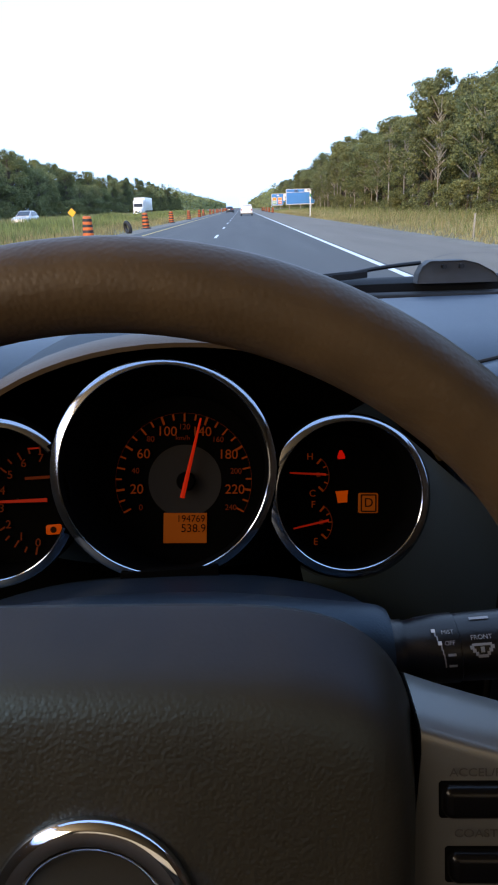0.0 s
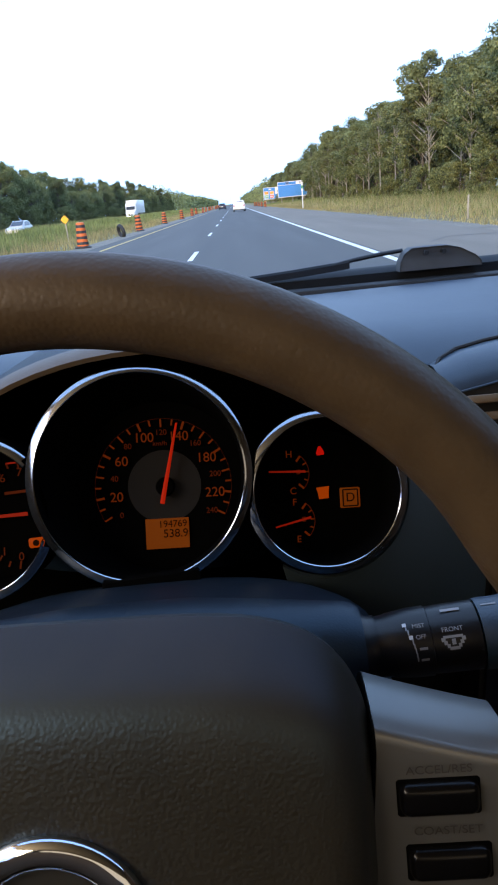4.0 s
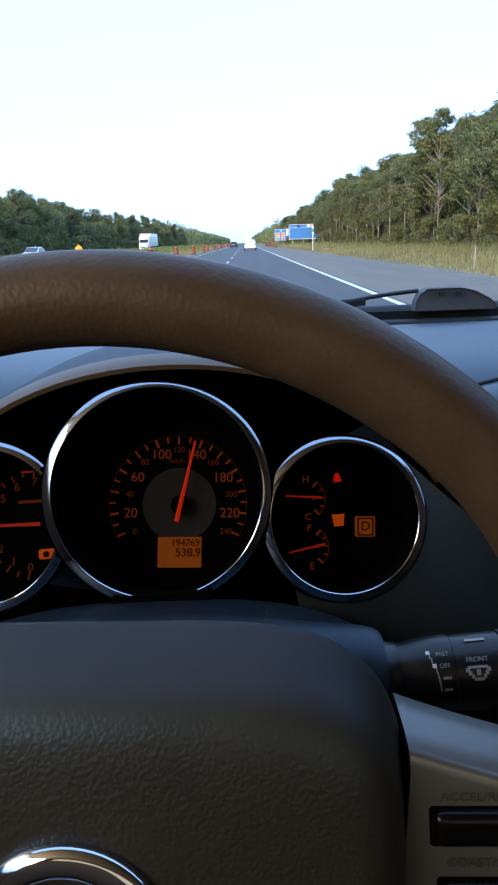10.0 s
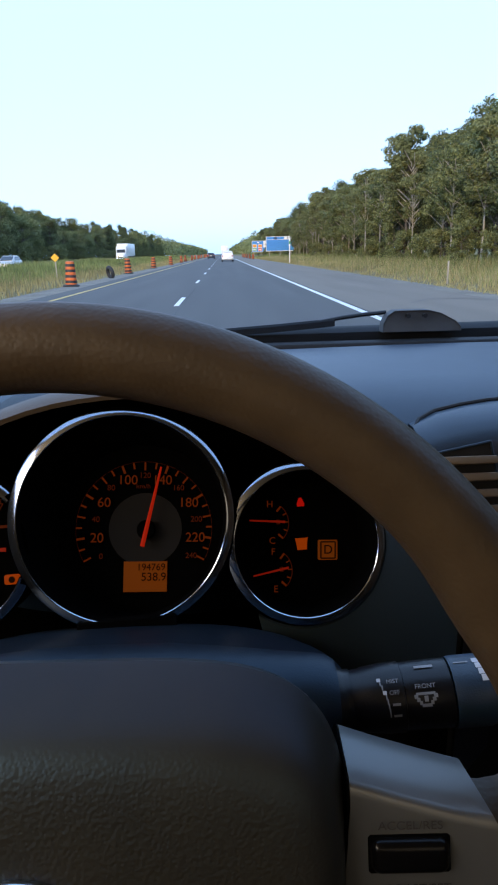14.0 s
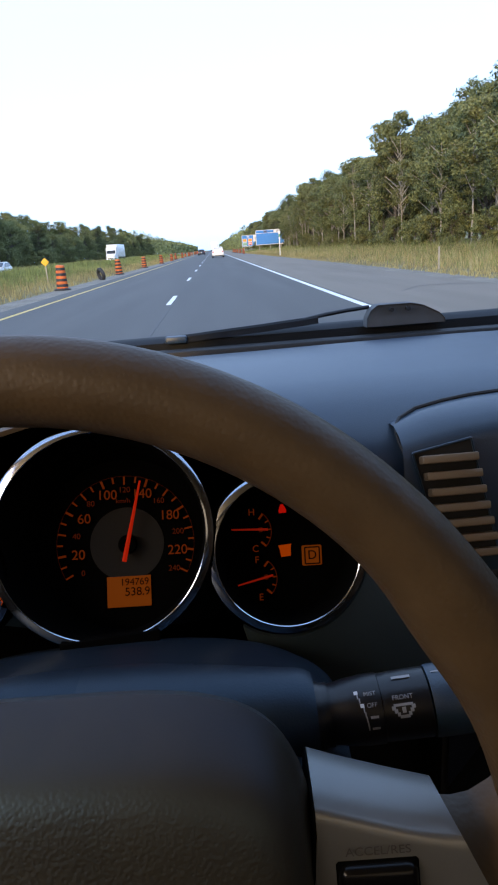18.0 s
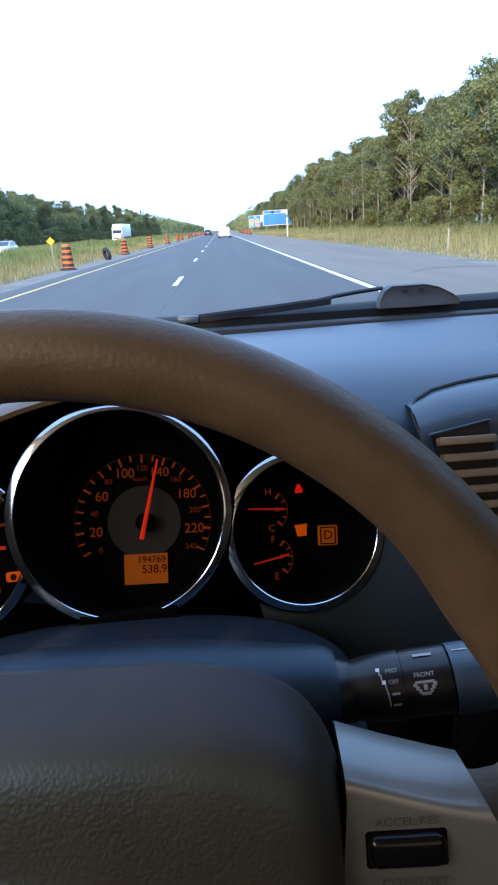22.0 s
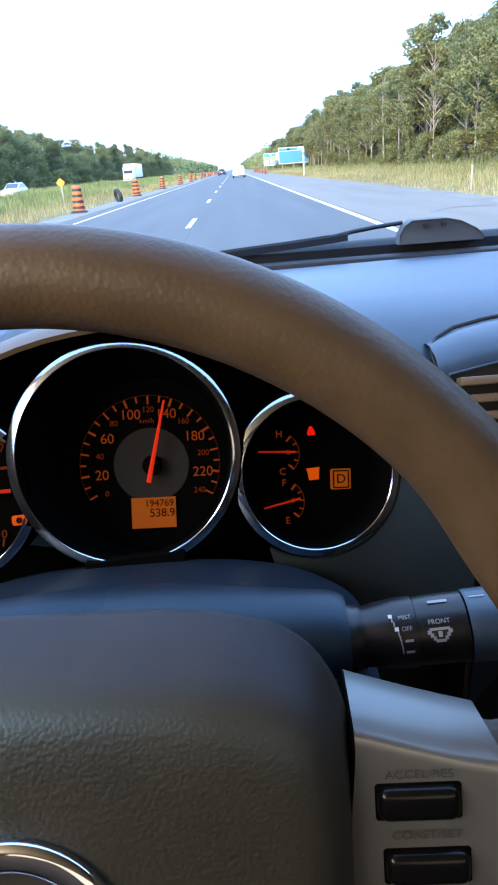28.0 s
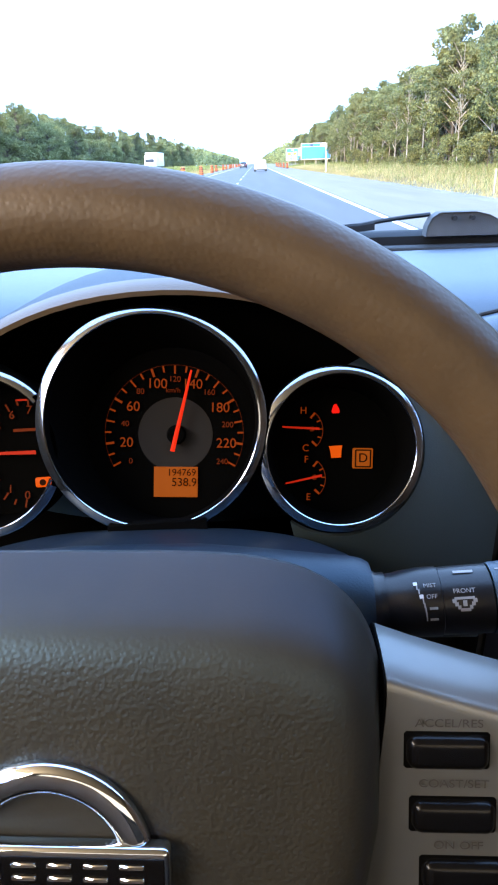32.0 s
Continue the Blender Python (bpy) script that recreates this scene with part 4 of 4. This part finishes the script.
# ---- trees ----
def leaf_cloud(centres, radii, per, size, seed):
    r = np.random.default_rng(seed)
    vs = []
    for c, rad in zip(centres, radii):
        n = int(per * (rad / np.mean(radii)) ** 2)
        d = r.normal(size=(n, 3))
        d /= np.linalg.norm(d, axis=1)[:, None]
        p = np.array(c) + d * rad * (np.array([1, 1, 0.72]) * r.uniform(0.75, 1.25, 3)) * (0.45 + 0.75 * r.random((n, 1)))
        a = r.normal(size=(n, 3)) * 0.8 + d * 0.75 + np.array([0, 0, 0.25])
        a /= np.linalg.norm(a, axis=1)[:, None]
        b = np.cross(a, r.normal(size=(n, 3)))
        b /= np.linalg.norm(b, axis=1)[:, None]
        cc = np.cross(a, b)
        s = size * (0.6 + 0.8 * r.random((n, 1)))
        q = np.stack([p - b * s, p - cc * s * 0.55 + a * s * 0.12, p + b * s, p + cc * s * 0.55 + a * s * 0.12], 1)
        vs.append(q)
    v = np.concatenate(vs)
    return v.reshape(-1, 3), np.arange(len(v) * 4).reshape(-1, 4)


def tree_kind(h, spread, seed, leaf, label, clear=0.2, lumps=70, per=300, size=0.105, narrow=False, bark=BARK, thick=0.014):
    r = np.random.default_rng(seed)
    t = thing("tree", Matrix(), label, "tree", "roadside trees")
    bm = bmesh.new()
    centres, radii = [], []
    for k in range(lumps):
        s = clear + ((0.93 if narrow else 1) - clear) * (k + r.random()) / lumps
        reach = spread * (1.0 - s * 0.98) ** 0.8 if narrow else spread * math.sin(math.pi * min(0.97, 0.18 + 0.68 * (s - clear) / (1 - clear))) ** 0.6
        a = r.random() * 2 * math.pi
        q = reach * (0.35 + 0.6 * r.random())
        c = (q * math.cos(a), q * math.sin(a), h * s * 0.96)
        centres.append(c)
        radii.append((0.45 + 0.55 * r.random() ** 1.5) * (0.36 * spread if not narrow else 0.38 * reach + 0.2))
        base = (0, 0, h * max(0.12, s - 0.16))
        tube(bm, base, c, 0.5 * thick * h, 0.02, 5, False)
    pts = [(0.10 * math.sin(3 * s + seed) * s * 2, 0.1 * math.cos(2 * s + seed) * s * 2, h * s - 0.08 * (s == 0)) for s in (0, 0.25, 0.5, 0.75, 0.94)]
    for i, (a, b) in enumerate(zip(pts, pts[1:])):
        w0, w1 = thick * h * (1 - i * 0.23), thick * h * (1 - (i + 1) * 0.23)
        tube(bm, a, b, w0, max(0.015, w1), 8, False)
    part("trunk", bm, bark, t)
    v, f = leaf_cloud(centres, radii, per, size, seed)
    put("crown", mesh_of("crown", v.tolist(), f.tolist(), leaf, False), t)
    return t


KINDS = [
    tree_kind(12.5, 3.4, 1, LEAF, "tall green broadleaf tree at the wood's edge"),
    tree_kind(11.0, 3.0, 2, LEAF_Y, "olive-green broadleaf tree at the wood's edge"),
    tree_kind(13.5, 3.0, 3, LEAF_D, "tall dark green tree at the wood's edge"),
    tree_kind(10.0, 3.2, 4, LEAF, "rounded green tree at the wood's edge", 0.12),
    tree_kind(13.0, 1.9, 5, LEAF_D, "slim dark tree with a pointed top", 0.2, 60, 130, 0.115, True),
    tree_kind(12.0, 2.6, 6, LEAF_Y, "thin poplar with bare lower trunk", 0.42, 46, 250, 0.11),
]
PALE = [
    tree_kind(9.5, 1.7, 21, LEAF_Y, "slender young tree with a bare pale trunk", 0.52, 26, 130, 0.10, bark=PALE_BARK, thick=0.0085),
    tree_kind(8.5, 1.9, 22, LEAF, "slender leaning tree with pale bark", 0.45, 24, 140, 0.10, bark=PALE_BARK, thick=0.0085),
]
SHRUBS = [
    tree_kind(4.2, 2.1, 11, LEAF, "leafy green shrub below the trees", 0.08, 24, 200, 0.10),
    tree_kind(3.4, 1.9, 12, LEAF_Y, "olive shrub below the trees", 0.06, 24, 200, 0.10),
]
for k in SHRUBS:
    tagged(k, category="shrub", group="roadside shrubs")
used = set()


def plant(kinds, i, x, y, s, turn):
    ob = kinds[i]
    m = pose(x, y, -0.06, 0, 0, turn) @ Matrix.Scale(s, 4)
    if ob not in used:
        used.add(ob)
        ob.matrix_basis = m
    else:
        c = copy_thing(ob, pose(x, y, -0.06, 0, 0, turn))
        c.scale = (s, s, s)


y = 17.0
while y < 330:
    far = 1 + y / 300
    tall = 0.92 + 0.22 * noise.noise(Vector((y * 0.035, 2.0, 0)))
    if rng.random() < 0.45:
        plant(KINDS, 5, 17.9 + rng.uniform(-0.6, 0.6), y + rng.uniform(-2, 2), rng.uniform(0.55, 0.95), rng.uniform(0, 360))
    plant(KINDS, int(rng.integers(0, 4)), 19.0 + rng.uniform(-1.0, 1.2), y, tall * rng.uniform(0.78, 1.0), rng.uniform(0, 360))
    plant(KINDS, int(rng.integers(0, 6)), 22.5 + rng.uniform(-1.2, 1.5), y + 1.5 * far, tall * rng.uniform(0.92, 1.16), rng.uniform(0, 360))
    if y < 200:
        plant(KINDS, int(rng.integers(0, 5)), 27.0 + rng.uniform(-1.5, 1.5), y + rng.uniform(0, 3), tall * rng.uniform(1.0, 1.2), rng.uniform(0, 360))
    if y < 240 and not 118 < y < 152:
        plant(SHRUBS, int(rng.integers(0, 2)), 16.6 + rng.uniform(-0.7, 0.8), y + rng.uniform(-1, 1), rng.uniform(0.4, 0.85), rng.uniform(0, 360))
    y += rng.uniform(3.3, 4.8) * far
wood_rng = np.random.default_rng(77)
y = 19.0
while y < 150:
    plant(PALE, int(wood_rng.integers(0, 2)), 16.9 + wood_rng.uniform(-0.4, 0.4), y, wood_rng.uniform(0.75, 1.1), wood_rng.uniform(0, 360))
    y += wood_rng.uniform(1.6, 6.5)
# single trees that stand clear of the wood's edge
for i, x, y, k in ((5, 17.4, 61, 1.0), (4, 18.4, 84, 0.92), (5, 17.4, 112, 0.98)):
    plant(KINDS, i, x, y, k, 40 * i)
y = 78.0
while y < 420:
    far = 1 + y / 500
    plant(KINDS, int(rng.integers(0, 4)), -41 + rng.uniform(-2, 2), y, rng.uniform(0.7, 1.0), rng.uniform(0, 360))
    plant(KINDS, int(rng.integers(0, 6)), -47 + rng.uniform(-2, 2), y + 2, rng.uniform(0.85, 1.15), rng.uniform(0, 360))
    plant(SHRUBS, int(rng.integers(0, 2)), -38 + rng.uniform(-1, 1), y + 2, rng.uniform(0.7, 1.2), rng.uniform(0, 360))
    y += rng.uniform(4.5, 6.5) * far


def far_wood(name, x0, depth, y0, y1, h, n, label, seed):
    """A distant belt of trees: many leaf clumps below an uneven outline."""
    r = np.random.default_rng(seed)
    yy = y0 + (y1 - y0) * r.random(n) ** 1.5
    xx = x0 + depth * r.random(n)
    top = np.array([h * (0.85 + 0.35 * noise.noise(Vector((b * 0.06, a * 0.2, seed))) + 0.2 * noise.noise(Vector((b * 0.3, a * 0.3, seed)))) for a, b in zip(xx, yy)])
    zz = top * r.random(n) ** 0.6
    p = np.c_[xx, yy, zz]
    a = r.normal(size=(n, 3))
    a /= np.linalg.norm(a, axis=1)[:, None]
    b = np.cross(a, r.normal(size=(n, 3)))
    b /= np.linalg.norm(b, axis=1)[:, None]
    s = 0.45 * (0.6 + r.random((n, 1))) * np.clip(yy / 420, 0.8, 2.2)[:, None]
    q = np.stack([p - b * s, p - a * s * 0.6, p + b * s, p + a * s * 0.6], 1).reshape(-1, 3)
    ob = put(name, mesh_of(name, q.tolist(), np.arange(n * 4).reshape(-1, 4).tolist(), LEAF, False))
    tagged(ob, label, "woodland", kind="stuff")


far_wood("far_wood", 16.5, 16, 300, 1700, 12.5, 36000, "distant green wood along the motorway", 3)
far_wood("far_wood", -56, 16, 330, 1800, 14, 34000, "distant green wood beyond the opposite carriageway", 4)
far_wood("far_wood", 27, 10, 10, 330, 11.5, 26000, "dense wood behind the first row of trees", 5)
far_wood("far_wood", -60, 10, 60, 420, 11.5, 26000, "dense wood behind the far roadside trees", 6)


# ---- roadside things ----
def barrel():
    b = thing("traffic_barrel", Matrix(), "orange and black striped plastic traffic barrel", "traffic barrel", "traffic barrels")
    part("body", lathe([(0.0, 1.02), (0.10, 1.02), (0.165, 1.0), (0.175, 0.96), (0.185, 0.78), (0.195, 0.775), (0.20, 0.56), (0.212, 0.555), (0.218, 0.33), (0.23, 0.325), (0.236, 0.08), (0.0, 0.08)], 24), ORANGE, b)
    for z, r0, r1 in ((0.86, 0.1835, 0.1885), (0.64, 0.2, 0.2045), (0.42, 0.2165, 0.222), (0.20, 0.2345, 0.2385)):
        part("band", lathe([(r0 - 0.004, z + 0.055), (r0 + 0.001, z + 0.053), (r1 + 0.001, z - 0.053), (r1 - 0.004, z - 0.055)], 24), BAND_B, b, "black band")
    part("base", lathe([(0.0, 0.09), (0.26, 0.09), (0.34, 0.05), (0.35, 0.0), (0.0, 0.0)], 24), RUBBER, b, "black rubber base")
    return b


b0 = barrel()
b0.matrix_basis = pose(-6.35, 27, -0.012, 0, 1.5, 20)
for k in range(1, 17):
    copy_thing(b0, pose(-6.35 + rng.uniform(-0.2, 0.2), 27 + 17.5 * k + rng.uniform(-2, 2), -0.012, 0, rng.uniform(-2, 2), rng.uniform(0, 360)))
for k in range(5):
    copy_thing(b0, pose(6.05, 128 + 16 * k, -0.004, 0, rng.uniform(-2, 2), rng.uniform(0, 360)))

tyre = thing("tyre_ring", pose(-6.3, 36.2, 0.29, 0, 78, 35), "black rubber ring lying at the road's edge", "tyre")
part("tread", lathe([(0.19 + 0.10 + 0.10 * math.cos(a) * 1.0, 0.10 * math.sin(a)) for a in (2 * math.pi * k / 12 for k in range(12))], 28, close=True), RUBBER, tyre)


def hazard_sign(x, y):
    s = thing("hazard_sign", pose(x, y, -0.06), "small yellow diamond sign on a pale post", "road sign")
    part("post", box(-0.03, 0.03, -0.02, 0.02, 0.0, 1.05), POST, s)
    part("plate", box(-0.17, 0.17, -0.03, -0.022, -0.17, 0.17, 0.004, 1, m=Matrix.Translation((0, 0, 1.22)) @ Matrix.Rotation(radians(45), 4, "Y")), SIGN_YEL, s, "yellow diamond plate")


hazard_sign(-9.6, 37.5)
mp = thing("marker_post", pose(7.7, 74, -0.05), "tall slim white marker post in the grass", "marker post")
part("shaft", box(-0.05, 0.05, -0.03, 0.03, 0, 2.3, 0.01), SIGN_WHITE, mp)
part("plate", box(-0.085, 0.085, -0.045, -0.033, 1.85, 2.75, 0.004, 1), SIGN_WHITE, mp, "white distance plate")
part("plate_panel", box(-0.075, 0.075, -0.051, -0.047, 2.10, 2.42), SIGN_GRN, mp, "green panel")
sp = thing("short_marker", pose(8.0, 22.5, -0.05), "short pale yellow marker post in the grass", "marker post")
part("shaft", box(-0.028, 0.028, -0.018, 0.018, 0, 0.78, 0.008), POST, sp)


def service_sign(x, y, wide, tall, label, logos):
    s = thing("motorway_sign", pose(x, y, -0.05), label, "road sign", "blue motorway signs")
    z0 = 1.5
    for k in (-0.38, 0, 0.38):
        part("post", box(k * wide - 0.09, k * wide + 0.09, 0.04, 0.2, 0, z0 + tall * 0.9), POST, s)
    part("border", box(-wide / 2, wide / 2, -0.02, 0.03, z0, z0 + tall, 0.01, 1), SIGN_WHITE, s, "white border")
    part("panel", box(-wide / 2 + 0.12, wide / 2 - 0.12, -0.03, -0.024, z0 + 0.12, z0 + (tall * 0.78 if not logos else tall - 0.12)), SIGN_BLUE, s, "blue panel")

    def plate(name, x0, x1, zz0, zz1, material, label=""):
        part(name, box(x0, x1, -0.05, -0.036, z0 + zz0, z0 + zz1), material, s, label)
    if logos:
        plate("tab", wide * 0.14, wide * 0.5 - 0.05, tall * 0.40, tall - 0.05, SIGN_WHITE, "white tab")
        for i, (m1, m2) in enumerate(((SIGN_ORG, SIGN_GRN), (SIGN_ORG, SIGN_RED))):
            cx = -wide * 0.34 + i * wide * 0.30
            for m_, zc in ((m1, tall * 0.55), (m2, tall * 0.24)):
                plate("service_plate", cx - wide * 0.115, cx + wide * 0.115, zc - tall * 0.145, zc + tall * 0.145, SIGN_WHITE)
                part("plate_picture", box(cx - wide * 0.10, cx + wide * 0.10, -0.062, -0.054, z0 + zc - tall * 0.115, z0 + zc + tall * 0.115), m_, s)
                part("picture_bar", box(cx - wide * 0.075, cx + wide * 0.075, -0.07, -0.066, z0 + zc - tall * 0.03, z0 + zc + tall * 0.03), SIGN_WHITE if m_ is not SIGN_ORG else SIGN_YEL, s)
        plate("lettering_bar", -wide * 0.20, -wide * 0.09, tall * 0.80, tall * 0.90, SIGN_WHITE)
    else:
        plate("header", -wide / 2 + 0.12, wide * 0.13, tall * 0.80, tall - 0.1, SIGN_BLUE, "blue heading strip")
        put("sign_number", text_mesh("814", tall * 0.20, BAND_B, 1.05, 0.004), s, m=pose(wide * 0.31, -0.046, z0 + tall * 0.885, 90, 0, 0))
        plate("header_picture", -wide * 0.22, -wide * 0.10, tall * 0.83, tall * 0.90, SIGN_WHITE, "white pictogram")
        plate("header_picture", -wide * 0.20, -wide * 0.12, tall * 0.91, tall * 0.95, SIGN_WHITE)
        plate("header_rule", -wide / 2 + 0.06, wide / 2 - 0.06, tall * 0.775, tall * 0.795, SIGN_WHITE, "white dividing line")


service_sign(14.4, 242, 6.7, 4.0, "blue motorway service sign with coloured plates on wooden posts", True)
service_sign(13.6, 152, 6.7, 3.3, "blue motorway sign with a white tab on wooden posts", False)


# ---- vehicles ----
def wheels(v, xs, ys, r):
    first = None
    for y in ys:
        for x in xs:
            if first is None:
                t = part("wheel", lathe([(r * 0.6, -0.10), (r * 0.93, -0.105), (r, -0.08), (r, 0.08), (r * 0.93, 0.105), (r * 0.6, 0.10)], 24), RUBBER, v)
                rm = part("rim", lathe([(0.0, -0.07), (r * 0.58, -0.085), (r * 0.6, 0.085), (0.0, 0.07)], 20), CAR_SILVER, t, "metal rim")
                first = (t.data, rm.data)
            else:
                t = put("wheel", first[0], v)
                put("rim", first[1], t, "metal rim")
            t.matrix_local = Matrix.Translation((x, y, r)) @ Matrix.Rotation(radians(90), 4, "Y")


def car(name, label, paint, m, tall=1.5, boxy=0.0):
    v = thing(name, m, label, "car")
    # body: rounded sections from tail (y = 0) to nose
    rows = []
    for y, w, lo, hi in ((0.0, 0.80, 0.42, 0.90), (0.06, 0.86, 0.30, 1.0), (0.5, 0.90, 0.24, 1.02), (2.2, 0.91, 0.22, 0.98), (3.4, 0.90, 0.24, 0.92), (4.2, 0.85, 0.28, 0.80), (4.4, 0.74, 0.36, 0.66)):
        rows.append([(sx * w, y, z) for sx, z in ((-0.9, lo), (-1, lo + 0.12), (-1, hi - 0.18), (-0.92, hi - 0.03), (-0.6, hi), (0.6, hi), (0.92, hi - 0.03), (1, hi - 0.18), (1, lo + 0.12), (0.9, lo))])
    part("body", loft(rows, closed=True, ends=True), paint, v)
    rows = []
    for y, w, hi in ((0.16, 0.78, 0.98), (0.45 + 0.1 * (1 - boxy), 0.70, tall - 0.07), (1.0, 0.70, tall), (1.9, 0.70, tall - 0.02), (3.0, 0.78, 0.97)):
        rows.append([(sx * w, y, z) for sx, z in ((-1.08, 0.95), (-1.0, hi - 0.05), (-0.85, hi), (0.85, hi), (1.0, hi - 0.05), (1.08, 0.95))])
    part("cabin", loft(rows, closed=True, ends=True), paint, v)
    part("rear_window", loft([[(sx * 0.62, 0.20, 1.02) for sx in (-1, 0, 1)], [(sx * 0.57, 0.40, tall - 0.15) for sx in (-1, 0, 1)]]), CAR_GLASS, v)
    part("windscreen", loft([[(sx * 0.66, 2.98, 1.01) for sx in (-1, 0, 1)], [(sx * 0.6, 2.08, tall - 0.06) for sx in (-1, 0, 1)]]), CAR_GLASS, v)
    for s in (-1, 1):
        part("side_window", loft([[(s * 0.845, y, 1.02) for y in (0.6, 1.6, 2.6)], [(s * 0.735, y, tall - 0.10) for y in (0.75, 1.6, 2.1)]]), CAR_GLASS, v)
        part("tail_light", box(s * 0.72 - 0.1, s * 0.72 + 0.1, -0.03, 0.1, 0.74, 0.92, 0.02, 2), TAIL, v, "red tail light")
        part("headlight", box(s * 0.62 - 0.14, s * 0.62 + 0.14, 4.25, 4.42, 0.58, 0.70, 0.02, 2), HEADLAMP, v, "clear headlight")
    part("bumper", box(-0.82, 0.82, -0.07, 0.12, 0.34, 0.60, 0.05, 3), paint, v)
    part("number_plate", box(-0.16, 0.16, -0.085, -0.072, 0.66, 0.76), SIGN_WHITE, v)
    wheels(v, (-0.8, 0.8), (0.85, 3.55), 0.33)
    return v


car("hatchback_car", "white hatchback car driving ahead", CAR_WHITE, pose(0.75, 96, 0), 1.55, 1.0)
car("saloon_car", "dark saloon car ahead in the inner lane", CAR_DARK, pose(-2.9, 165, 0))
car("saloon_car", "silver saloon car on the opposite carriageway", CAR_SILVER, pose(-23.5, 74, 0, 0, 0, 180))


def lorry(m, label, away=False):
    v = thing("lorry", m, label, "lorry")
    part("trailer", box(-1.28, 1.28, -14.5, -2.6, 1.15, 4.0, 0.04, 2), CAR_WHITE, v, "white box trailer")
    rows = [[(sx * w, y, z) for sx, z in ((-1, 0.55), (-1, hi - 0.1), (-0.92, hi), (0.92, hi), (1, hi - 0.1), (1, 0.55))] for y, w, hi in ((-2.3, 1.2, 3.5), (-0.6, 1.2, 3.3), (-0.2, 1.15, 2.6), (0.0, 1.12, 1.8), (1.3, 1.0, 1.7), (1.5, 0.9, 1.4))]
    part("cab", loft(rows, closed=True, ends=True), CAR_WHITE, v, "white cab")
    part("windscreen", loft([[(sx * 0.98, 0.03, 1.95) for sx in (-1, 0, 1)], [(sx * 1.0, -0.19, 2.65) for sx in (-1, 0, 1)]]), CAR_GLASS, v)
    part("grille", box(-0.5, 0.5, 1.46, 1.54, 0.7, 1.35, 0.03, 2), CHROME, v)
    part("bumper", box(-1.1, 1.1, 1.3, 1.6, 0.4, 0.7, 0.05, 2), CHROME, v)
    part("chassis", box(-0.5, 0.5, -14.2, 1.2, 0.6, 1.1), BLACK, v)
    wheels(v, (-1.05, 1.05), (-13.4, -12.2, -3.6, -2.4, 0.7), 0.5)


lorry(pose(-23.6, 152, 0, 0, 0, 180), "white lorry on the opposite carriageway")
lorry(pose(0.9, 260, 0), "white lorry far ahead in the outer lane")
